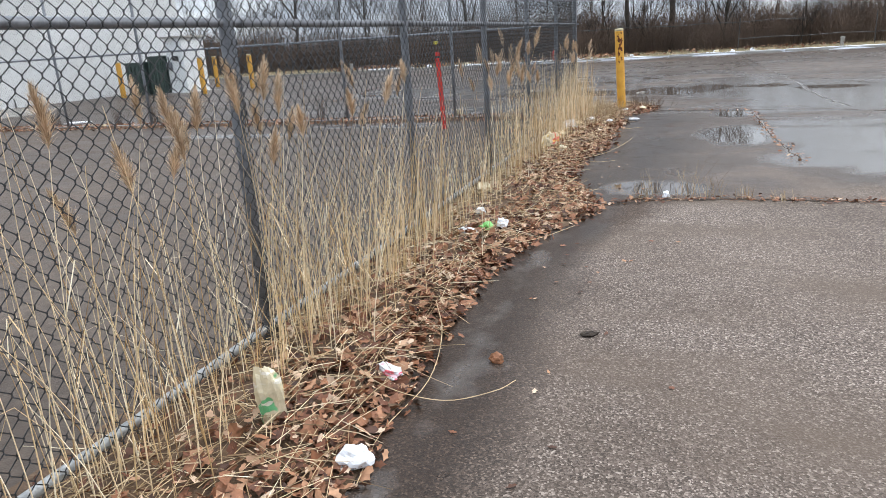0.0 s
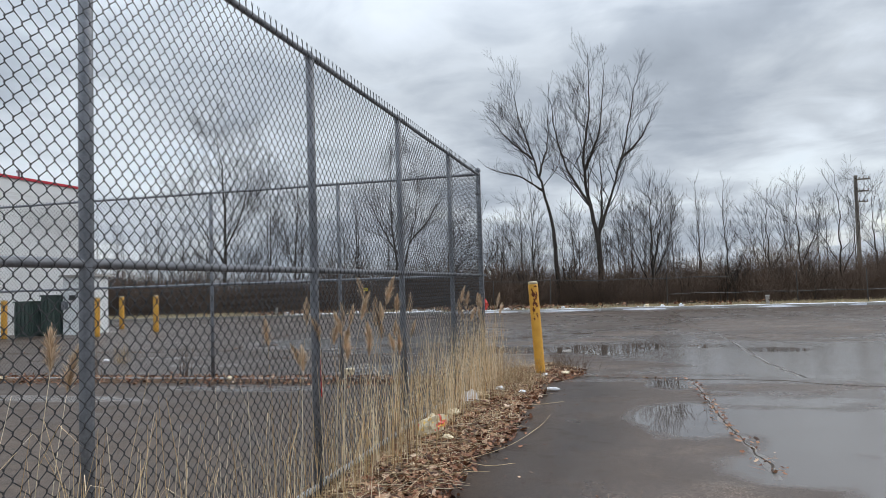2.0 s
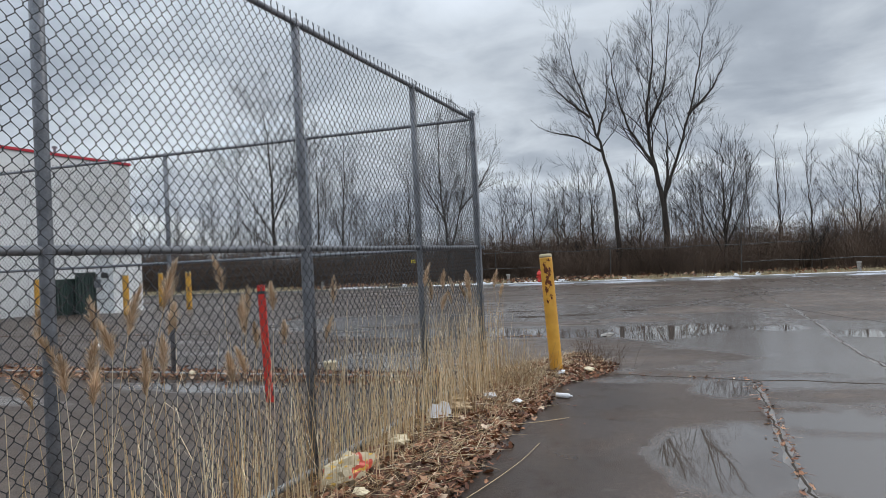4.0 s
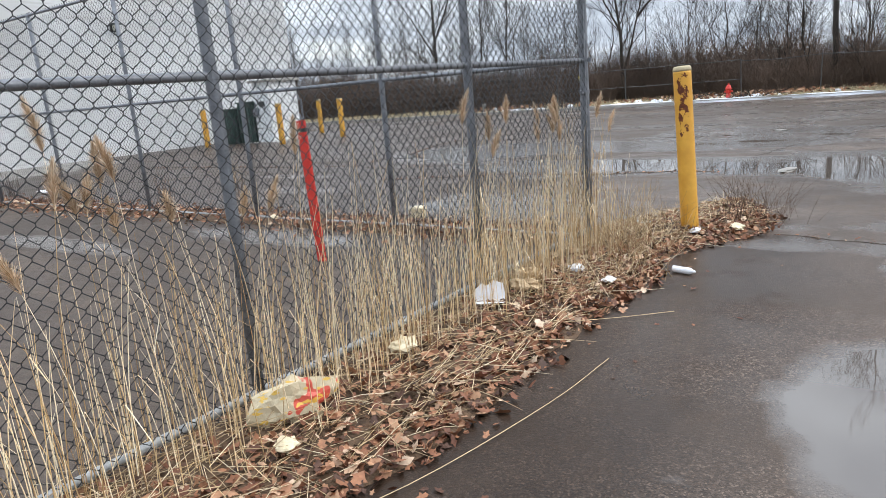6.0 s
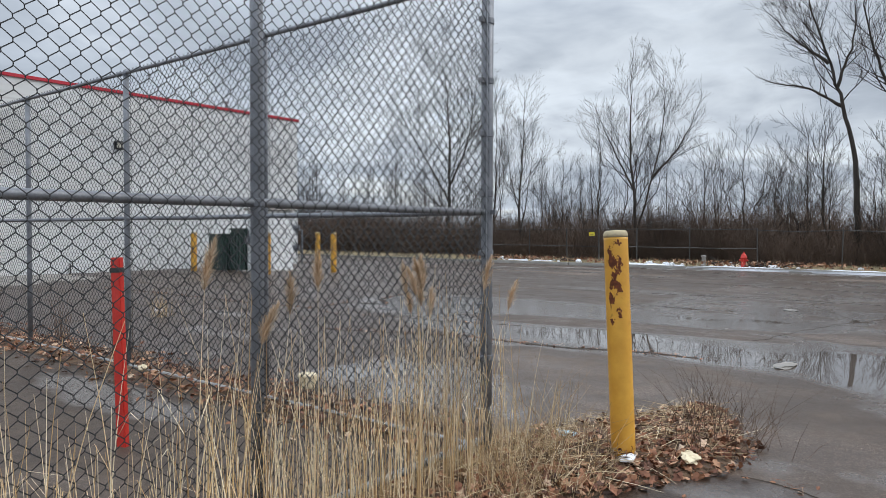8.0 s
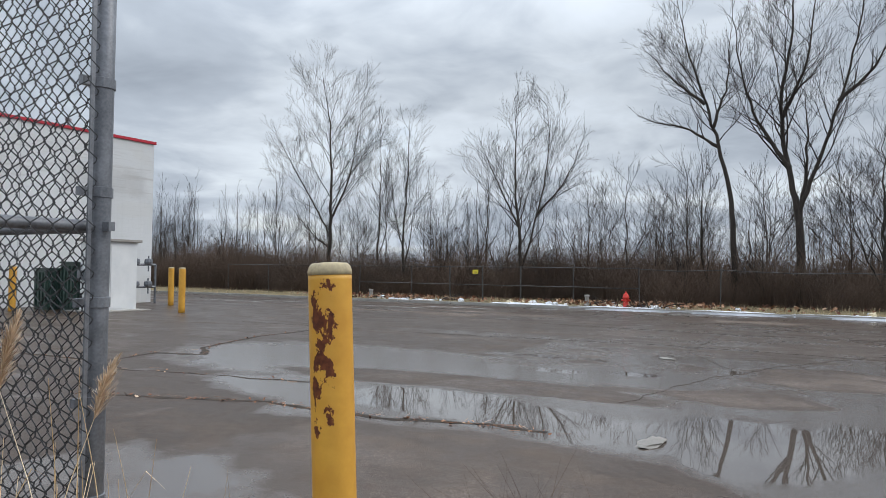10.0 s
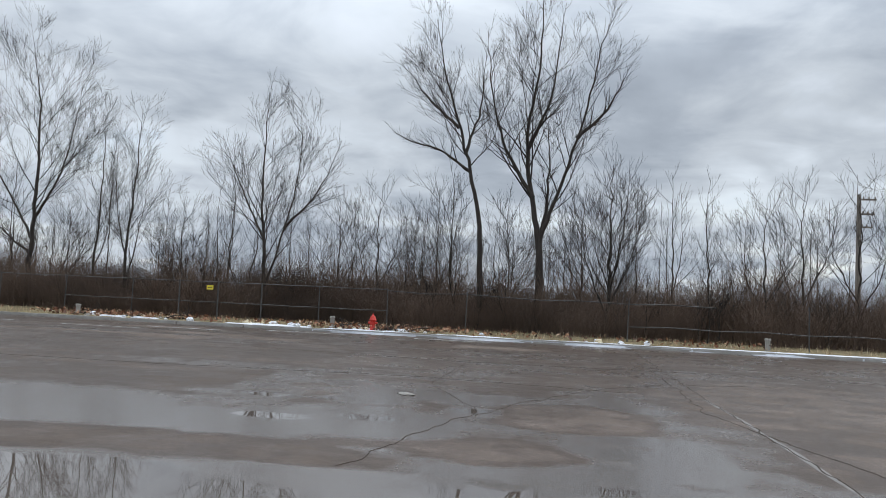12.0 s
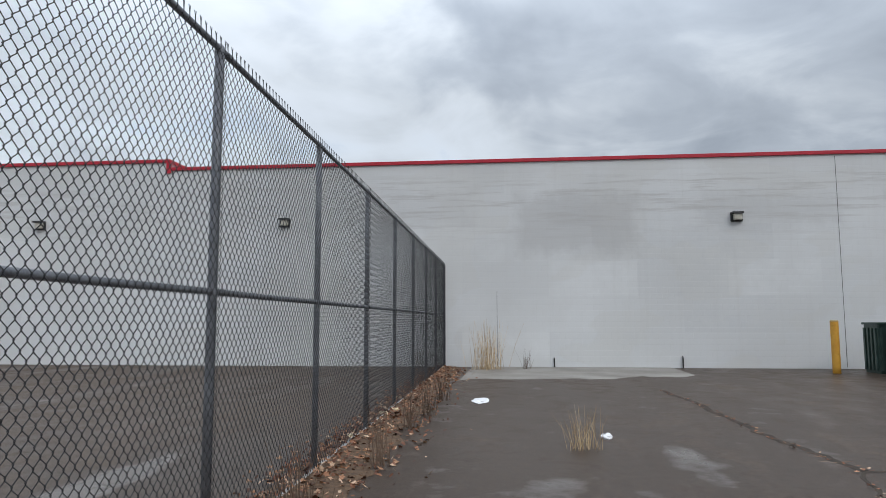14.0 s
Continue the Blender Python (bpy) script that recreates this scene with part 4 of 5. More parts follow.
tree(tree_meshes(16, [[(0, 0, 0), (0.0, 0, 3.6), (-0.35, 0, 6.0), (-0.8, 0.1, 9.5), (-0.3, 0, 13), (-0.2, 0, 16.8)], [(0, 0, 4.6), (0.9, 0, 7.2), (1.9, 0, 10.5), (2.6, 0.1, 13.8), (3.0, 0, 15.2)], [(-0.4, 0, 6.6), (-1.8, 0.2, 9), (-2.6, 0, 12), (-2.9, 0, 15.0)], [(-0.7, 0, 9), (0.3, -0.2, 11.5), (0.9, 0, 16.2)], [(1.6, 0, 9.5), (3.0, 0.2, 11), (4.0, 0, 13)], [(0, 0, 4.2), (0.3, 0.2, 7.5), (0.2, 0.2, 10)]], 0.31, 0.42, 20, 0.2), (-1.55, TY + 0.4, 0.1), "tall bare tree forking low into long ascending limbs", size=0.96)
tree(tree_meshes(17, [[(0, 0, 0), (0.1, 0, 2.5), (0.1, 0, 5), (0.1, 0, 7.8)], [(0, 0, 1.0), (-0.9, 0.2, 3.4), (-1.7, 0, 6.4)], [(0, 0, 1.2), (1.0, 0.2, 3.6), (1.7, 0, 6.6)], [(0.1, 0, 2), (0.6, 0, 4.6), (0.9, 0, 7.4)]], 0.16, 0.25, 22, 0.28), (1.5, TY, 0.1), "dense rounded bare tree above the brush")

# smaller trees: six shapes, many of each
SMALL = [
    tree_meshes(31, [[(0, 0, 0), (0.1, 0, 2.5), (0, 0, 5), (0.1, 0, 7.2)], [(0, 0, 1.4), (-0.8, 0.3, 3.5), (-1.2, 0, 6)], [(0, 0, 1.8), (0.9, -0.3, 3.8), (1.3, 0, 6)]], 0.1, 0.2, 10, 0.3, 2),
    tree_meshes(32, [[(0, 0, 0), (0, 0, 3), (0.1, 0, 6), (0, 0, 9)]], 0.08, 0.3, 14, 0.16, 2, 0.16),
    tree_meshes(33, [[(0, 0, 0), (-0.2, 0, 2), (-0.5, 0, 4), (-0.3, 0, 6.2)], [(0, 0, 0.6), (0.7, 0, 2.4), (1.4, 0.3, 5)]], 0.09, 0.2, 11, 0.34, 2),
    tree_meshes(34, [[(0, 0, 0), (0.1, 0, 3), (-0.1, 0.1, 5.5), (0, 0, 8)], [(0, 0, 2), (0.5, 0.2, 4.4), (0.6, 0, 7.2)]], 0.09, 0.25, 11, 0.2, 2, 0.14),
    tree_meshes(35, [[(0, 0, 0), (0.05, 0, 1.8), (0, 0, 3.4), (0.1, 0, 5)], [(0, 0, 0.3), (-0.6, 0, 2), (-1.3, 0, 4)], [(0, 0, 0.4), (0.5, 0.3, 2), (1.1, 0, 4.2)]], 0.06, 0.15, 11, 0.4, 2),
    tree_meshes(36, [[(0, 0, 0), (0, 0, 3), (0, 0, 6), (0.05, 0, 10)]], 0.07, 0.4, 9, 0.12, 2, 0.2),
]
for x, y, k, s in ((-9.6, 47.5, 0, 0.98), (-5.9, 47.8, 0, 1.05), (-6.9, 49.5, 2, 1.15), (4.4, 47.2, 3, 0.95), (6.1, 47.8, 3, 0.95), (8.3, 47.0, 0, 0.95), (10.3, 48.5, 0, 1.05), (12.4, 47.5, 0, 1.08), (14.5, 48, 2, 1.15), (-16.2, 46.8, 2, 1.0),
                   (-18.6, 48.2, 3, 0.85), (-11.9, 48.6, 4, 1.2), (-30.5, 47.5, 3, 0.9), (-26.5, 47, 4, 1.1), (-2.9, 48.3, 4, 1.15), (0.4, 48.8, 4, 1.3), (3.0, 48.6, 1, 0.85), (-20.2, 47.4, 4, 1.1), (-33.4, 47.2, 4, 1.15), (-7.9, 46.9, 4, 1.05)):
    tree(SMALL[k], (x, y, 0.1), "small bare tree rising out of the brush", "small trees", rnd.uniform(0, 360), s)
for i in range(95):
    x = rnd.uniform(-85, 42)
    y = rnd.uniform(51, 74)
    k = rnd.choice((1, 1, 3, 5, 0, 2, 4))
    tree(SMALL[k], (x, y, 0), "thin bare tree in the woods behind", "far trees", rnd.uniform(0, 360), rnd.uniform(0.75, 1.2) * (0.78 if x > 3 else 1.0))
for i in range(26):
    tree(SMALL[rnd.choice((1, 5, 1, 3))], (rnd.uniform(-66, -37), rnd.uniform(47, 60), 0), "thin straight bare tree beyond the warehouse", "far trees", rnd.uniform(0, 360), rnd.uniform(0.8, 1.15))

for i in range(44):
    tree(SMALL[rnd.choice((4, 4, 2, 0))], (rnd.uniform(-50, 22), rnd.uniform(45.0, 46.4), 0.1), "low bare shrub at the front of the brush", "verge shrubs", rnd.uniform(0, 360), rnd.uniform(0.4, 0.72))


# brush: a dense band of canes and twigs
def brush_mesh(seed, w, h, count):
    rg = random.Random(seed)
    g = Geo()
    for i in range(count):
        p = Vector((rg.uniform(-w, w), rg.uniform(-0.7, 0.7), 0))
        lean = Vector((rg.gauss(0, 0.28), rg.gauss(0, 0.25), 1)).normalized()
        ln = h * rg.uniform(0.45, 1.1)
        r = rg.uniform(0.006, 0.013)
        pts = [p]
        for k in range(3):
            lean = (lean + Vector((rg.gauss(0, 0.2), rg.gauss(0, 0.2), 0))).normalized()
            pts.append(pts[-1] + lean * ln / 3)
        g.tube(pts, [r, r * 0.8, r * 0.6, r * 0.25], 3)
        for k in range(3):
            q = pts[1].lerp(pts[3], rg.random())
            g.tube([q, q + Vector((rg.gauss(0, 0.3), rg.gauss(0, 0.25), rg.uniform(0.1, 0.5)))], [r * 0.5, r * 0.25], 3)
    return g.mesh("brush_clump", SCRUB)


CLUMPS = [brush_mesh(50 + i, 1.6, h, 330) for i, h in enumerate((2.3, 2.8, 2.5, 3.2))]
thicket = tagged(new("thicket"), "dense brown leafless brush along the wood's edge", "brush", kind="stuff")
for row, (y, step) in enumerate(((45.5, 2.3), (46.7, 2.3), (48.2, 2.6), (50.5, 3.0), (54.0, 3.4))):
    x = -75.0
    while x < 40:
        c = part("brush_clump", CLUMPS[rnd.randrange(4)], SCRUB, thicket)
        s = rnd.uniform(0.66, 1.25) * (1 + 0.05 * row)
        c.matrix_basis = pose(x, y + rnd.uniform(-0.5, 0.5) + 0.02 * x, 0.05, 0, 0, rnd.choice((0, 180)) + rnd.uniform(-20, 20)) @ Matrix.Diagonal((1, 1, s, 1))
        x += step * rnd.uniform(0.8, 1.2)


# ---- leaf litter along the fence ----
INNER = [(-3, -2.75), (13.6, -2.7), (14.3, -2.6), (15.2, -2.2), (16.4, -1.6)]


def pile(x, y):
    """Height of the litter above the asphalt."""
    a, b = along(INNER, y), along(EDGE, y)
    if not a < x < b or y > 16.4:
        return 0.0
    f = (x - a) / (b - a)
    rise = max(math.sin(math.pi * f), 0.0) ** 0.6 * min(1.0, max(0.3, 1.0 - (y - 14.5) * 0.5))
    return rise * (0.055 + 0.02 * math.exp(-((y - 14.4) / 0.9) ** 2) + 0.03 * noise.noise(Vector((x * 2, y * 2, 0))) + 0.02)


g = Geo()
rows = [-3 + 0.12 * i for i in range(163)]
cols = 13
for y in rows:
    a, b = along(INNER, y), along(EDGE, y)
    wob = 0.07 * noise.noise(Vector((0, y * 3, 5)))
    for c in range(cols):
        f = c / (cols - 1)
        x = lerp(a, b + wob, f)
        z = math.sin(math.pi * f) ** 0.6 * min(1.0, max(0.3, 1.0 - (y - 14.5) * 0.5)) * (0.05 + 0.02 * math.exp(-((y - 14.4) / 0.9) ** 2) + 0.03 * noise.noise(Vector((x * 3, y * 3, 0)))) if 0 < c < cols - 1 else 0
        g.v.append(Vector((x, y, z + 0.003)))
for j in range(len(rows) - 1):
    for c in range(cols - 1):
        k = j * cols + c
        g.f.append((k, k + 1, k + 1 + cols, k + cols))
tagged(part("leaf_mould", g, LITTER, smooth=True), "dark bank of rotting leaves along the fence foot", "leaf litter", kind="stuff")


def leaf(g, rg, p, size, flat=0.35):
    """One curled dead leaf with lobes."""
    rot = Euler((rg.gauss(0, flat), rg.gauss(0, flat), rg.uniform(0, 6.28))).to_matrix()
    curl = rg.uniform(-0.5, 0.7)
    k = len(g.v)
    outline = ((0, -0.5), (0.28, -0.32), (0.22, -0.1), (0.42, 0.08), (0.2, 0.2), (0, 0.55), (-0.2, 0.22), (-0.42, 0.05), (-0.22, -0.12), (-0.28, -0.34))
    w = rg.uniform(0.6, 1.0)
    for x, y in outline:
        g.v.append(p + rot @ Vector((x * w, y, curl * (x * x * 1.6 + 0.4 * y * y))) * size)
    g.v.append(p + rot @ Vector((0, 0, 0)))
    n = len(outline)
    for i in range(n):
        g.f.append((k + i, k + (i + 1) % n, k + n))


rg = random.Random(21)
g, straw = Geo(), Geo()
for i in range(12500):
    y = rg.uniform(-1.5, 16.3)
    a, b = along(INNER, y), along(EDGE, y)
    f = 1.03 - abs(rg.gauss(0, 0.45))
    x = lerp(max(a, -2.45), b, max(f, 0.0)) + rg.gauss(0, 0.05)
    leaf(g, rg, Vector((x, y, pile(x, y) + rg.uniform(0.004, 0.03))), 0.03 + 0.075 * rg.random() ** 1.6, 0.5)
for i in range(70):
    y, x = rg.uniform(0, 14), -1.2 + abs(rg.gauss(0, 0.5))
    leaf(g, rg, Vector((x, y, 0.006)), rg.uniform(0.03, 0.06), 0.1)
tagged(part("leaf_litter", g, LEAF), "curled brown dead leaves heaped along the fence", "dead leaves", kind="stuff")
for i in range(4700):
    y = rg.uniform(-1.5, 16.2)
    a, b = along(INNER, y), along(EDGE, y)
    x = lerp(max(a, -2.5), b, rg.uniform(0, 0.93))
    z = pile(x, y) + rg.uniform(0.012, 0.05)
    ang, ln = rg.uniform(0, 6.28) if rg.random() < 0.6 else rg.gauss(1.6, 0.4), rg.uniform(0.08, 0.4)
    d = Vector((math.cos(ang), math.sin(ang), rg.gauss(0, 0.12)))
    p = Vector((x, y, z))
    straw.tube([p, p + d * ln * 0.5 + Vector((0, 0, rg.uniform(-0.01, 0.02))), p + d * ln], [0.0022, 0.002, 0.001], 3)
tagged(part("fallen_straw", straw, STRAW), "broken straw and stems lying in the leaves", "straw", kind="stuff")

# the strip along the fence that runs to the warehouse
g, straw = Geo(), Geo()
B_DIR = Vector((math.cos(radians(181.17)), math.sin(radians(181.17)), 0))
h = Geo()
for i in range(126):
    p = Vector((FENCE_X, FENCE_Y, 0)) + B_DIR * (0.2 * i)
    w = 0.6 + 0.35 * noise.noise(Vector((i * 0.17, 4, 0)))
    for off, z in ((-0.28, 0.003), (-0.1, 0.05), (0.1, 0.06 + 0.03 * noise.noise(Vector((i * 0.4, 1, 0)))), (w * 0.7, 0.03), (w + 0.15 * noise.noise(Vector((i * 0.6, 7, 0))), 0.003)):
        h.v.append(p + Vector((0, off, z)))
for i in range(125):
    for c in range(4):
        k = i * 5 + c
        h.f.append((k, k + 5, k + 6, k + 1))
tagged(part("leaf_mould", h, LITTER, smooth=True), "dark rotting leaves and dirt under the fence", "leaf litter", kind="stuff")
for i in range(7000):
    s = rg.uniform(0.5, 25)
    off = abs(rg.gauss(0.15, 0.36)) if rg.random() < 0.62 else -abs(rg.gauss(0, 0.25))
    p = Vector((FENCE_X, FENCE_Y, 0)) + B_DIR * s + Vector((0, off, 0))
    leaf(g, rg, p + Vector((0, 0, rg.uniform(0.01, 0.12) * max(0.2, 1 - abs(off) * 1.5))), rg.uniform(0.04, 0.1), 0.5)
tagged(part("leaf_litter", g, LEAF), "reddish dead leaves caught under the fence", "dead leaves", kind="stuff")

# ---- reeds ----
rg = random.Random(5)
stems, plumes = Geo(), Geo()


def reed(x, y, h, lean, bend, plume, r=0.0021):
    az = rg.uniform(0, 6.28)
    d = Vector((lean[0] + bend * math.cos(az), lean[1] + bend * math.sin(az), 1))
    z0 = pile(x, y) * 0.6
    pts = [Vector((x, y, z0)) + Vector((d.x * (f ** 1.7), d.y * (f ** 1.7), f)) * h for f in (0, 0.25, 0.5, 0.75, 1.0)]
    stems.tube(pts, [r, r * 0.95, r * 0.8, r * 0.6, r * 0.35], 3)
    for k in range(rg.choice((0, 0, 0, 1, 1))):
        f = rg.uniform(0.2, 0.8)
        i = min(int(f * 4), 3)
        p = pts[i].lerp(pts[i + 1], f * 4 - i)
        a = rg.uniform(0, 6.28)
        ln = rg.uniform(0.1, 0.3)
        o = Vector((math.cos(a), math.sin(a), 0))
        w = Vector((-o.y, o.x, 0)) * rg.uniform(0.0012, 0.0026)
        q1, q2 = p + o * ln * 0.45 + Vector((0, 0, ln * 0.7)), p + o * ln + Vector((0, 0, ln * rg.uniform(0.2, 0.7)))
        k0 = len(stems.v)
        stems.v += [p - w, p + w, q1 + w, q1 - w, q2]
        stems.f += [(k0, k0 + 1, k0 + 2, k0 + 3), (k0 + 3, k0 + 2, k0 + 4)]
    if plume:
        top, tip = pts[3].lerp(pts[4], 0.75), pts[4]
        droop = Vector((math.cos(az), math.sin(az), -0.3)) * rg.uniform(0.01, 0.07)
        ln = rg.uniform(0.16, 0.3)
        axis = (tip - top).normalized()
        for k in range(420):
            f = rg.random() ** 0.8
            c = top.lerp(tip, f) + Vector((0, 0, f * ln * 0.4)) + droop * f * f
            b = rg.uniform(0, 6.28)
            out = Vector((math.cos(b), math.sin(b), 0))
            reach = (0.042 * math.sin(math.pi * min(f * 0.85 + 0.15, 1)) + 0.008) * rg.uniform(0.25, 1.15)
            e = c + out * reach + (axis + droop * 4) * rg.uniform(0.02, 0.07)
            w = Vector((-out.y, out.x, 0)) * 0.0017
            k0 = len(plumes.v)
            plumes.v += [c - w, c + w, e + w * 0.6, e - w * 0.6]
            plumes.f.append((k0, k0 + 1, k0 + 2, k0 + 3))


# how thick and how tall the reeds stand along the fence
THICK = [(-2.5, 0.1), (0.6, 0.2), (1.3, 0.35), (2.0, 0.5), (3.0, 0.7), (3.8, 0.5), (5.0, 0.28), (6.6, 0.22), (7.5, 0.3), (8.6, 0.42), (10.5, 0.65), (12.0, 0.7), (13.2, 0.95), (13.8, 0.4), (14.2, 0.1)]
TALL = [(-2.5, 1.25), (0.5, 1.2), (3, 1.1), (5, 0.95), (6.5, 0.9), (8, 0.95), (10, 1.05), (12, 1.0), (13.2, 1.1), (14.2, 0.7)]
made = 0
while made < 1430:
    y = rg.uniform(-2.5, 14.2)
    if rg.random() > along(THICK, y) * (0.45 + 1.1 * max(0, noise.noise(Vector((y * 1.6, 0, 9))) + 0.35)):
        continue
    x = rg.gauss(-2.2, 0.17)
    if x < -2.7 or x > -1.55:
        continue
    h = along(TALL, y) * min(max(rg.gauss(0.78, 0.26), 0.25), 1.35) * (1.0 if x < -1.95 else 0.75)
    reed(x, y, h, (rg.gauss(0.02, 0.075), rg.gauss(-0.02, 0.075)) if y > 4 else (rg.gauss(0.05, 0.15), rg.gauss(-0.03, 0.15)), rg.uniform(0, 0.1), False, rg.uniform(0.0019, 0.0035))
    made += 1
# plumed canes: how many, from where to where along the fence, how tall
for count, y0, y1, h0, h1 in ((32, -0.6, 3.0, 0.95, 1.6), (7, 3.0, 6.5, 1.1, 1.5), (24, 7.0, 9.2, 1.1, 1.65), (7, 9.4, 12.6, 1.1, 1.5), (9, 12.8, 13.5, 1.1, 1.4)):
    for i in range(count):
        reed(rg.uniform(-2.62, -2.05), rg.uniform(y0, y1), rg.uniform(h0, h1), (rg.gauss(0.03, 0.07), rg.gauss(-0.03, 0.07)), rg.uniform(0.02, 0.08), True, 0.0027)
reeds = tagged(new("reeds"), "dry straw-coloured reeds with feathery plumes along the fence", "reeds", kind="stuff")
part("stems", stems, REED, reeds)
part("plumes", plumes, PLUME, reeds, "feathery brown plumes")


# sparse tufts: base, height, count
def tuft(name, label, x, y, h, n, spread, mat, lean=0.25, r=0.0025):
    g = Geo()
    for i in range(n):
        p = Vector((x + rg.gauss(0, spread), y + rg.gauss(0, spread), pile(x, y) * 0.7))
        d = Vector((rg.gauss(0, lean), rg.gauss(0, lean), 1))
        ln = h * rg.uniform(0.4, 1.1)
        g.tube([p, p + d * ln * 0.5, p + d * ln + Vector((d.x, d.y, -0.25)) * ln * 0.15], [r, r * 0.8, r * 0.3], 3)
    return tagged(part(name, g, mat), label, "weed", "weed tufts", "stuff")


tuft("dry_grass_tuft", "leaning tuft of dry grass in an asphalt crack", -12.3, 16.72, 0.55, 70, 0.1, STRAW, 0.2, 0.003)
tuft("dry_grass_tuft", "dry grass clump where the fence meets the warehouse", -26.6, 14.9, 1.6, 120, 0.25, STRAW, 0.1, 0.006)
for x, y in ((-26.9, 16.2), (-26.9, 12.5), (-13.8, 14.2), (-15.2, 14.3), (-11.0, 14.25), (-8.6, 14.1), (-17.5, 14.3)):
    tuft("dead_weed", "dark dead weed stalk beside the fence", x, y, 0.7, 26, 0.07, SCRUB, 0.15, 0.005)
for x, y, h in ((-1.2, 15.2, 0.55), (-1.0, 15.7, 0.5), (-1.35, 15.8, 0.6), (-0.85, 15.2, 0.4), (-1.2, 14.9, 0.6)):
    tuft("dead_weed", "thin grey dead weed behind the bollard", x, y, h, 30, 0.12, SCRUB, 0.35, 0.0022)
for x, y, h in ((-0.55, 6.28, 0.2), (-0.1, 6.4, 0.42), (0.15, 6.38, 0.35), (0.45, 6.36, 0.2), (-0.45, 6.4, 0.3), (0.8, 6.3, 0.14)):
    tuft("dry_grass_tuft", "thin dry grass growing from an asphalt crack", x, y, h, 16, 0.06, STRAW, 0.22, 0.0018)
for x, y, h in ((-1.9, 13.3, 0.55), (-1.7, 13.7, 0.5), (-2.0, 14.0, 0.6), (-1.75, 13.1, 0.45), (-1.55, 12.6, 0.4), (-1.85, 12.0, 0.45)):
    tuft("dry_grass_tuft", "bent clump of dry grass in the leaf bank", x, y, h, 70, 0.16, STRAW, 0.45, 0.0022)

# ---- cracks ----
def crack(pts, width, label="dirt-filled crack across the asphalt", debris=0, mat=None):
    width *= 1.4 if pts[0][0] < -4 else 1.0
    line = []
    for a, b in zip(pts, pts[1:]):
        n = max(int(math.dist(a, b) / 0.09), 1)
        for i in range(n):
            line.append(Vector((lerp(a[0], b[0], i / n), lerp(a[1], b[1], i / n), 0)))
    g = Geo()
    off = rg.uniform(0, 50)
    for i, p in enumerate(line):
        d = (line[min(i + 1, len(line) - 1)] - line[max(i - 1, 0)]).normalized()
        s = Vector((-d.y, d.x, 0))
        p = p + s * 0.09 * noise.noise(Vector((i * 0.21, off, 0))) + s * 0.03 * noise.noise(Vector((i * 0.9, off, 3)))
        w = width * (0.55 + 0.75 * abs(noise.noise(Vector((i * 0.3, off, 8)))))
        g.v += [p + s * w + Vector((0, 0, 0.002)), p + Vector((0, 0, 0.006)), p - s * w + Vector((0, 0, 0.002))]
    for i in range(len(line) - 1):
        g.f += [(3 * i, 3 * i + 1, 3 * i + 4, 3 * i + 3), (3 * i + 1, 3 * i + 2, 3 * i + 5, 3 * i + 4)]
    c = tagged(part("asphalt_crack", g, mat or CRACK), label, "crack", kind="structure")
    if debris:
        h = Geo()
        for i in range(debris):
            p = rg.choice(line) + Vector((rg.gauss(0, 0.06), rg.gauss(0, 0.06), rg.uniform(0.006, 0.025)))
            if rg.random() < 0.6:
                leaf(h, rg, p, rg.uniform(0.025, 0.07))
            else:
                a = rg.uniform(0, 6.28)
                h.tube([p, p + Vector((math.cos(a), math.sin(a), 0.05)) * rg.uniform(0.05, 0.2)], [0.002, 0.001], 3)
        tagged(part("crack_debris", h, LEAF), "leaves and straw caught in the crack", "debris", kind="stuff")
    return c


crack([(-1.0, 5.95), (-0.55, 6.2), (0.08, 6.35), (0.86, 6.33), (1.65, 6.3), (2.6, 6.4), (4.0, 6.35), (6.5, 6.5)], 0.045, debris=800)
crack([(-0.75, 14.55), (0.0, 14.42), (1.03, 14.3), (1.04, 12.85), (1.07, 10.7), (1.16, 9.5), (1.2, 8.4)], 0.016, debris=200)
def seam_margin(pts, width):
    """A pale ragged strip that paints the wet sheen along a seam."""
    g = Geo()
    line = smooth_line([(x, y, 0.0) for x, y in pts], 14)
    for i, p in enumerate(line):
        d = (line[min(i + 1, len(line) - 1)] - line[max(i - 1, 0)]).normalized()
        side = Vector((-d.y, d.x, 0))
        for sgn in (1, -1):
            w = width * max(0.15, 0.6 + 1.3 * noise.noise(Vector((i * 0.33, sgn * 9.0, pts[0][0]))))
            g.v.append(p + side * sgn * w + Vector((0, 0, 0.0012)))
    g.f += [(2 * i, 2 * i + 1, 2 * i + 3, 2 * i + 2) for i in range(len(line) - 1)]
    tagged(part("crack_margin", g, SEAM_SHEEN), "wet sheen along an asphalt seam, painted as a pale ragged strip", "silt", kind="structure")


# pale grey that puts the glimmer of the wet seams into the colour
SEAM_SHEEN = plain("pale_seam_sheen", (0.10, 0.09, 0.08), (0.25, 0.23, 0.215), 0.32, 5.0, 0, 0.3, 0.004)
seam_margin([(1.04, 13.9), (1.05, 12.0), (1.1, 10.2), (1.17, 9.2), (1.2, 8.3)], 0.06)
seam_margin([(2.75, 14.8), (2.6, 17.0), (2.6, 22.6), (2.4, 28.0)], 0.05)
crack([(1.03, 14.3), (2.4, 14.2), (3.4, 13.6), (5.5, 13.9)], 0.02)
crack([(2.81, 14.5), (2.6, 16.5), (2.6, 22.6), (2.4, 28), (2.3, 33), (2.2, 40)], 0.016)
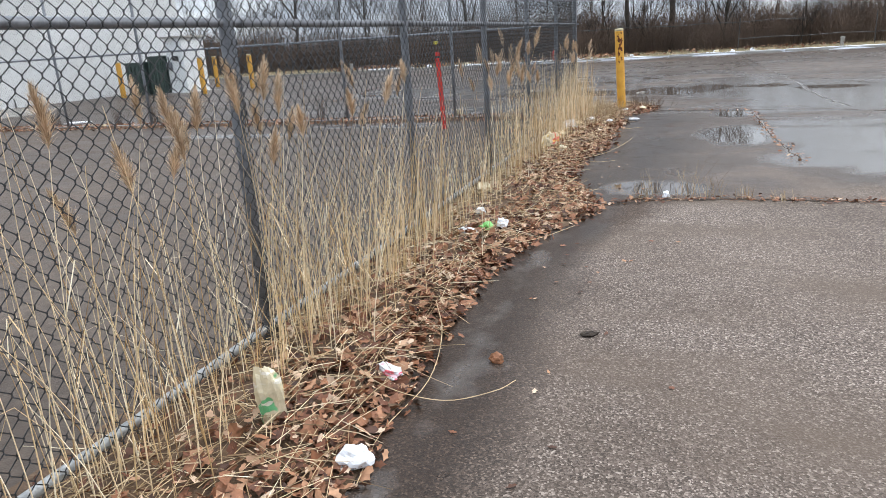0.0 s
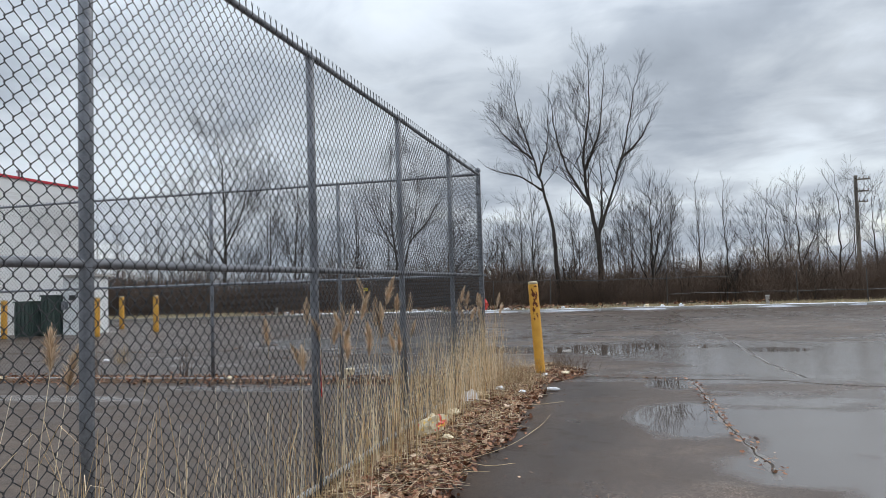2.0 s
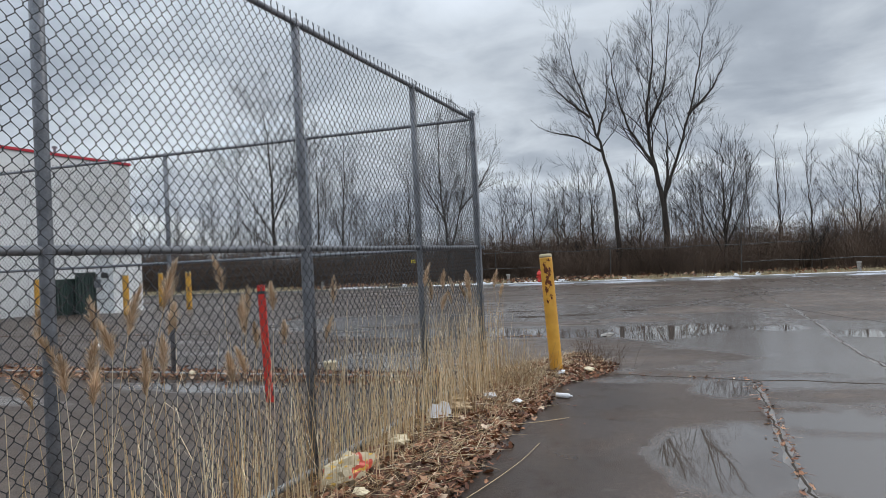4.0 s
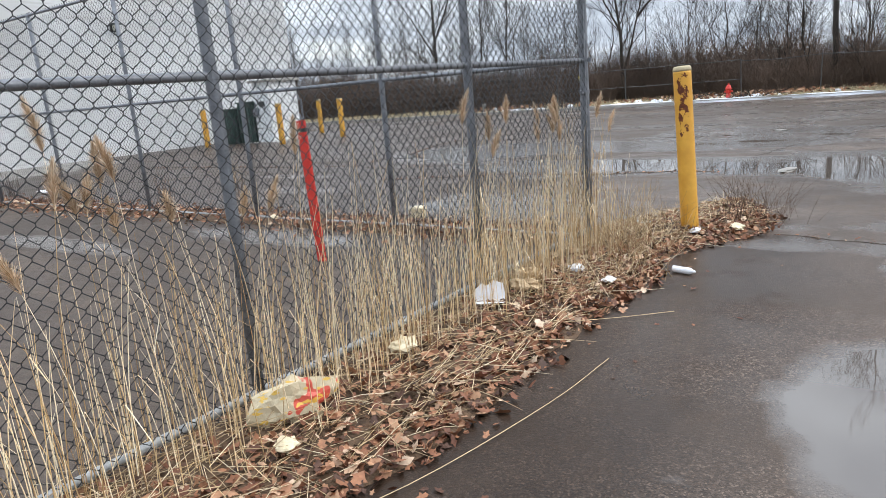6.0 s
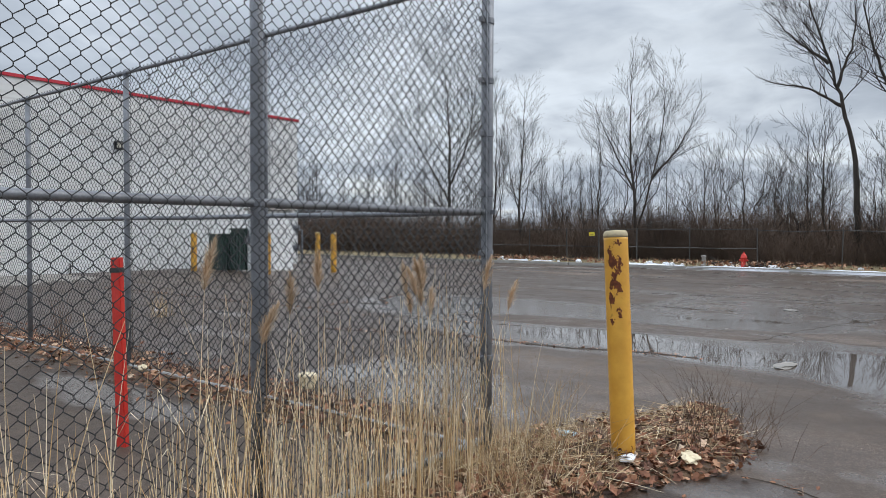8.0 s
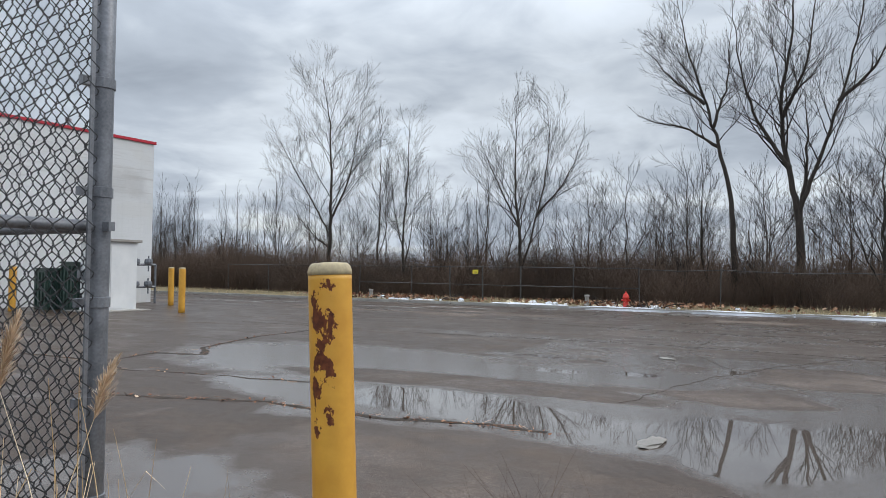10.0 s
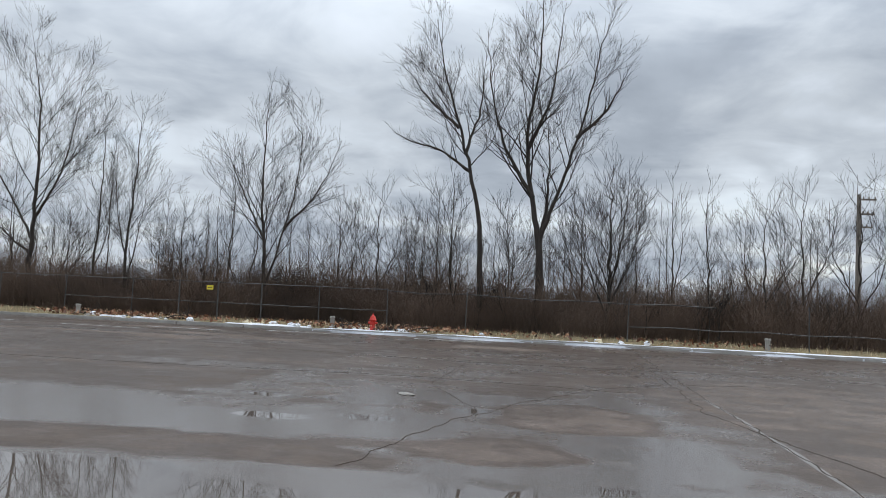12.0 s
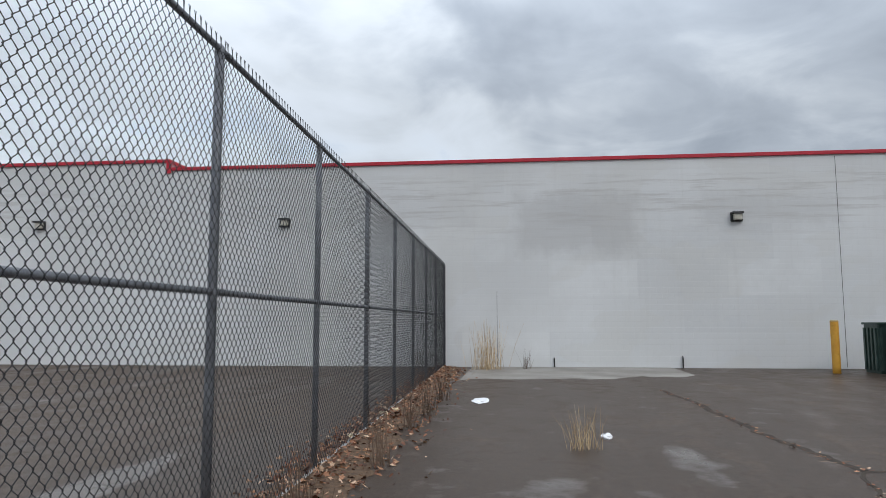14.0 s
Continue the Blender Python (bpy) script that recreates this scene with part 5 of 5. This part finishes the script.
crack([(-11.2, 19.64), (-10.1, 19.2), (-9.0, 19.5), (-7.0, 19.9), (-6.0, 20.2)], 0.028, debris=60)
crack([(-8.6, 17.6), (-6.1, 18.5), (-5.27, 18.53), (-4.18, 18.62), (-3.25, 18.9), (-2.4, 18.95)], 0.05, debris=260)
crack([(-20.0, 19.3), (-17.6, 19.4), (-13.4, 19.4), (-11.2, 19.64), (-11.44, 20.9), (-10.5, 21.3), (-11.4, 22.1), (-12.2, 24.2), (-12.4, 27)], 0.06, debris=260)
crack([(-2.7, 33), (-2.7, 27.6), (-1.4, 24.8), (-1.9, 23.0), (-2.3, 20.9)], 0.013)
crack([(-1.4, 24.3), (-0.9, 25.9), (0.5, 28.5), (2.0, 30.1), (4.5, 31)], 0.014)
crack([(1.9, 35), (2.1, 29.4), (2.05, 26.2), (3.2, 22.5), (4.4, 19.5)], 0.014)
crack([(-9.0, 33.0), (-3.0, 32.4), (4.0, 33.3), (12.0, 33.0)], 0.022)
crack([(-16.0, 27.5), (-9.0, 27.8), (-3.0, 28.6), (1.0, 28.2)], 0.02)

# faded parking lines
for x0, x1, y in ((-19.0, -15.8, 37.6), (-16.3, -13.0, 38.9), (-25.5, -21.5, 37.9), (-12.0, -8.8, 40.4), (-6.0, -3.0, 40.6), (-28.0, -24.5, 36.6)):
    g = Geo()
    g.poly([(x0, y, 0.004), (x1, y + 0.03 * (x1 - x0), 0.004), (x1, y + 0.03 * (x1 - x0) + 0.12, 0.004), (x0, y + 0.12, 0.004)])
    tagged(part("painted_line", g, LINE), "worn white parking line", "road marking", kind="structure")

# ---- snow and rubbish on the far verge ----
def snow_bank(x0, x1, dy, w, h):
    g = Geo()
    n = max(int((x1 - x0) / 0.25), 4)
    for i in range(n + 1):
        x = lerp(x0, x1, i / n)
        e = max(math.sin(math.pi * i / n), 0.0) ** 0.35
        ww = w * e * (0.65 + 0.6 * noise.noise(Vector((x * 0.9, dy, 1))))
        y = kerb_line(x) + dy
        for f, z in ((-1, 0.0), (-0.5, 0.75), (0, 1.0), (0.5, 0.8), (1, 0.0)):
            g.v.append(Vector((x, y + f * ww + 0.04 * noise.noise(Vector((x * 2, f, 2))), 0.12 + h * e * z * (0.8 + 0.5 * noise.noise(Vector((x * 1.7, f * 2, 4)))) - (0.03 if abs(f) == 1 else 0))))
    for i in range(n):
        for c in range(4):
            k = i * 5 + c
            g.f.append((k, k + 1, k + 6, k + 5))
    return tagged(part("snow_bank", g, SNOW, smooth=True), "thin ridge of old snow along the kerb", "snow", "snow ridges")


for a in ((-10.4, -6.2, 0.28, 0.17, 0.05), (-5.8, -2.2, 0.28, 0.13, 0.04), (-1.6, 3.2, 0.3, 0.12, 0.035), (2.6, 16.0, 0.3, 0.12, 0.04), (-14.6, -10.6, 0.35, 0.2, 0.08), (-21.0, -17.6, 0.6, 0.3, 0.1), (-9.0, -6.4, 0.9, 0.3, 0.09), (15.5, 30.0, 0.3, 0.15, 0.05)):
    snow_bank(*a)
# snow ploughed against the kerb, on the asphalt side
g = Geo()
for i in range(41):
    x = lerp(-10.5, 12.0, i / 40)
    w = 0.05 * max(0.0, noise.noise(Vector((x * 0.45, 0, 0))) + 0.2)
    g.v += [Vector((x, kerb_line(x) - 0.02, 0.09)), Vector((x, kerb_line(x) - w, 0.05)), Vector((x, kerb_line(x) - 2 * w, 0.002))]
for i in range(40):
    g.f += [(3 * i, 3 * i + 1, 3 * i + 4, 3 * i + 3), (3 * i + 1, 3 * i + 2, 3 * i + 5, 3 * i + 4)]
tagged(part("snow_bank", g, SNOW, smooth=True), "thin snow ploughed against the kerb face", "snow", "snow ridges")


def crumple(name, label, at, size, mat, cat="litter", flat=0.5, seed=0, extra=None):
    """A crumpled sheet or bag: a creased closed lump."""
    bm = bmesh.new()
    bmesh.ops.create_icosphere(bm, subdivisions=3, radius=1.0)
    for v in bm.verts:
        c = v.co.copy()
        k = 1 + 0.5 * noise.noise(c * 1.7 + Vector((seed * 3.1, 0, 0))) + 0.34 * abs(noise.noise(c * 3.6 + Vector((0, seed * 2.3, 0)))) + 0.12 * noise.noise(c * 10 + Vector((0, 0, seed)))
        v.co = Vector((c.x * k * size[0], c.y * k * size[1], max(c.z, -flat) * k * size[2]))
    me = bpy.data.meshes.new(name)
    bm.to_mesh(me)
    bm.free()
    me.materials.append(mat)
    ob = thing(name, (at[0], at[1], at[2] + flat * size[2] * 0.8), label, cat)
    ob.matrix_basis = pose(at[0], at[1], at[2] + flat * size[2] * 0.8, 0, 0, seed * 47.0)
    part("sheet", me, mat, ob)
    for e in extra or ():
        bx, mt, nm = e
        h = Geo()
        h.box(*bx)
        part(nm, h, mt, ob, bevel=0.004)
    return ob


for i in range(46):
    x = rg.choice((rg.uniform(-22, -16), rg.uniform(-14, -9), rg.uniform(-9, 4), rg.uniform(-10, -6)))
    s = rg.uniform(0.06, 0.17)
    crumple("kerb_rubbish", "pale scrap of rubbish on the snowy verge", (x, kerb_line(x) + rg.uniform(0.3, 1.2), 0.12), (s, s * 0.8, s * 0.7), rg.choice((PAPER, PAPER, SNOW, CONCRETE, WOODGREY, FOIL)), "litter", 0.5, i + 60)
g = Geo()
for i in range(1600):
    x = rg.choice((rg.uniform(-24, 8), rg.gauss(-20, 2), rg.gauss(-8, 2.5)))
    leaf(g, rg, Vector((x, kerb_line(x) + rg.uniform(0.3, 2.2), 0.16 + rg.uniform(0, 0.2))), rg.uniform(0.08, 0.22), 0.8)
tagged(part("leaf_litter", g, LEAF), "brown leaves piled on the far verge", "dead leaves", kind="stuff")
g = Geo()
for i in range(4200):
    x = rg.uniform(-70, 34)
    y = kerb_line(x) + rg.uniform(0.25, 2.6)
    p = Vector((x, y, 0.12))
    g.tube([p, p + Vector((rg.gauss(0, 0.08), rg.gauss(0, 0.08), rg.uniform(0.06, 0.35)))], [0.006, 0.002], 3)
tagged(part("verge_grass", g, STRAW), "sparse dry grass on the far verge", "grass", kind="stuff")

# fallen limbs and a brush heap at the kerb
for i in range(16):
    x = rg.choice((rg.uniform(-23, -17), rg.uniform(-10.5, -6.5)))
    y, a, ln = kerb_line(x) + rg.uniform(0.5, 1.3), rg.gauss(0, 0.5), rg.uniform(0.7, 2.0)
    g = Geo()
    p = Vector((x, y, 0.15))
    d = Vector((math.cos(a), math.sin(a) * 0.4, rg.uniform(-0.02, 0.22)))
    r = rg.uniform(0.02, 0.06)
    line = smooth_line([p, p + d * ln * 0.4 + Vector((0, 0, 0.06)), p + d * ln * 0.75, p + d * ln + Vector((0, 0.1, 0.08))], 3)
    g.tube(line, [r * (1 - 0.07 * k) for k in range(len(line))], 6, True)
    for k in range(3):
        q = rg.choice(line)
        g.tube([q, q + Vector((rg.gauss(0, 0.25), rg.gauss(0, 0.2), rg.uniform(0.1, 0.45)))], [r * 0.4, r * 0.12], 4)
    tagged(part("fallen_branch", g, BARK), "broken grey-brown limb lying on the snowy verge", "branch", "fallen limbs")

# ---- litter along the walk ----
crumple("green_wrapper", "crumpled bright green plastic wrapper among leaves", (-1.77, 4.71, 0.06), (0.06, 0.05, 0.05), GREEN, "litter", 0.5, 1)
crumple("tissue", "crumpled white tissue beside the green wrapper", (-1.65, 4.79, 0.06), (0.06, 0.05, 0.06), PAPER, "litter", 0.5, 2)
crumple("tissue", "flattened white tissue in the leaves", (-1.92, 4.62, 0.06), (0.09, 0.05, 0.035), PAPER, "litter", 0.5, 3)
crumple("tissue", "small white paper scrap in the leaf bank", (-2.02, 5.35, 0.06), (0.05, 0.04, 0.03), PAPER, "litter", 0.5, 4)
crumple("tissue", "white crumpled paper in the crack", (-0.31, 6.36, 0.01), (0.035, 0.03, 0.045), PAPER, "litter", 0.5, 5)
crumple("tissue", "white crumpled tissue at the asphalt edge", (-1.37, 1.24, 0.02), (0.06, 0.075, 0.05), PAPER, "litter", 0.5, 6)
crumple("candy_wrapper", "white and red candy wrapper on leaves", (-1.52, 1.97, 0.05), (0.085, 0.04, 0.03), CANDY, "litter", 0.5, 7)
crumple("paper_bag", "cream paper bag with green print caught in reeds", (-1.86, 1.38, 0.08), (0.06, 0.035, 0.17), BAGPRINT, "bag", 0.7, 8)
crumple("chip_bag", "cream snack bag with red and yellow print", (-2.1, 9.36, 0.08), (0.19, 0.06, 0.13), SNACK, "bag", 0.6, 9)
crumple("bread_scrap", "pale dry scrap lying on leaves", (-1.86, 9.1, 0.08), (0.06, 0.05, 0.03), FOIL, "litter", 0.5, 10)
crumple("paper_scrap", "pale paper scrap on the leaf bank", (-1.9, 12.4, 0.1), (0.07, 0.05, 0.03), PAPER, "litter", 0.5, 11)
crumple("paper_scrap", "white paper scrap in dry grass", (-1.53, 12.22, 0.09), (0.05, 0.06, 0.02), PAPER, "litter", 0.5, 12)
crumple("paper_scrap", "white paper at the foot of the bollard", (-1.42, 14.16, 0.08), (0.07, 0.05, 0.025), PAPER, "litter", 0.5, 13)
crumple("paper_scrap", "pinkish flattened paper on the leaf mound", (-1.09, 14.5, 0.07), (0.11, 0.06, 0.025), FOIL, "litter", 0.5, 14)
crumple("paper_scrap", "crumpled cream paper among reed stems", (-2.08, 11.85, 0.08), (0.13, 0.09, 0.05), KRAFT, "litter", 0.5, 15)
crumple("paper_scrap", "cream scraps caught under the fence", (-2.2, 12.1, 0.08), (0.12, 0.08, 0.06), KRAFT, "litter", 0.5, 16)
crumple("paper_scrap", "dirty white paper in the leaves", (-2.1, 10.3, 0.12), (0.09, 0.07, 0.04), FOIL, "litter", 0.5, 17)
crumple("paper_scrap", "white paper scrap under the reeds", (-2.25, 6.3, 0.06), (0.09, 0.07, 0.06), FOIL, "litter", 0.5, 18)
crumple("foam_chunk", "brown and white bottle cap on the asphalt", (-1.04, 2.32, 0.0), (0.035, 0.03, 0.035), LEAF, "litter", 0.6, 19)
crumple("mud_clod", "dark muddy leaf clod on the asphalt", (-0.6, 2.77, 0.0), (0.05, 0.03, 0.015), CRACK, "litter", 0.6, 20)
crumple("paper_scrap", "sodden cream cardboard in a puddle", (-1.45, 19.1, 0.0), (0.24, 0.10, 0.02), WETCON, "litter", 0.5, 21)
crumple("paper_scrap", "pale sodden scrap by a far puddle", (-2.8, 26.0, 0.0), (0.16, 0.1, 0.02), WETCON, "litter", 0.5, 22)
crumple("foam_board", "flat white foam board on the wet asphalt", (-17.5, 15.12, 0.0), (0.42, 0.16, 0.02), PAPER, "litter", 0.6, 23)
crumple("paper_scrap", "small white scrap on the asphalt", (-13.1, 17.1, 0.0), (0.07, 0.07, 0.05), PAPER, "litter", 0.5, 24)
for i in range(5):
    s = rg.uniform(4.5, 15)
    p = Vector((FENCE_X, FENCE_Y, 0)) + B_DIR * s
    crumple("paper_scrap", "dirty white scrap under the long fence", (p.x, p.y + rg.uniform(-0.1, 0.5), 0.05), (0.08, 0.05, 0.035), FOIL, "litter", 0.5, 30 + i)

card = thing("paper_carton", (-2.13, 11.38, 0.07), "torn white card folded open in the leaves", "carton")
card.matrix_basis = pose(-2.13, 11.38, 0.09, 0, 0, 30)
for name, y1, z1 in (("standing_flap", 0.05, 0.15), ("lying_flap", -0.13, 0.03)):
    g = Geo()
    edge = [(-0.11, 0.0), (-0.12, 0.55), (-0.07, 0.9), (-0.02, 0.8), (0.03, 1.0), (0.1, 0.86), (0.115, 0.4), (0.11, 0.0)]
    g.poly([(x, y1 * f - 0.0015, z1 * f + 0.004 * math.sin(30 * x)) for x, f in edge])
    g.poly([(x, y1 * f + 0.0015, z1 * f + 0.003 + 0.004 * math.sin(30 * x)) for x, f in edge][::-1])
    m = len(edge)
    g.f += [(i, m + (m - 1 - i), m + (m - 1 - (i + 1) % m), (i + 1) % m) for i in range(m)]
    part(name, g, PAPER, card)
slab = thing("plastic_bottle", (-1.14, 12.89, 0.01), "white plastic bottle lying on wet asphalt", "bottle")
slab.matrix_basis = pose(-1.14, 12.89, 0.032, 90, 0, 78)
g = Geo()
g.turned([(0.02, -0.1), (0.03, -0.095), (0.028, -0.02), (0.03, 0.05), (0.024, 0.072), (0.012, 0.085), (0.012, 0.105)], 14)
part("bottle", g, PAPER, slab, smooth=True)
cardb = thing("blue_carton", (-2.1, 14.5, 0.05), "pale blue carton lid half buried in leaves", "carton")
g = Geo()
g.box((-0.09, -0.05, 0), (0.09, 0.05, 0.035))
part("lid", g, BLUE, cardb, bevel=0.006)
jar = thing("white_jug", (-5.2, 14.42, 0.0), "dirty white plastic tub against the fence", "tub")
g = Geo()
g.turned([(0.08, 0.0), (0.1, 0.03), (0.105, 0.13), (0.11, 0.14), (0.1, 0.16)], 14)
part("tub", g, FOIL, jar)

# loose canes trailing from the bank over the asphalt
for pts in ([(-1.75, 1.95, 0.12), (-1.45, 1.75, 0.1), (-1.15, 1.75, 0.06), (-0.95, 1.95, 0.03), (-0.88, 2.1, 0.02)], [(-1.6, 2.9, 0.1), (-1.42, 2.5, 0.06), (-1.32, 2.0, 0.02), (-1.36, 1.5, 0.015), (-1.3, 1.1, 0.01)], [(-1.7, 8.0, 0.1), (-1.45, 8.5, 0.05), (-1.2, 9.2, 0.02), (-1.02, 10.2, 0.015), (-0.98, 10.9, 0.01)], [(-1.6, 4.2, 0.07), (-1.3, 4.6, 0.03), (-1.05, 5.1, 0.02)], [(-1.65, 8.4, 0.08), (-1.3, 8.3, 0.03), (-1.05, 8.5, 0.01)], [(-1.5, 11.2, 0.07), (-1.2, 11.6, 0.02), (-0.9, 11.9, 0.01)]):
    g = Geo()
    g.tube(smooth_line(pts, 5), 0.0026, 4)
    tagged(part("reed_cane", g, STRAW), "loose bent cane trailing onto the asphalt", "cane", "loose canes")
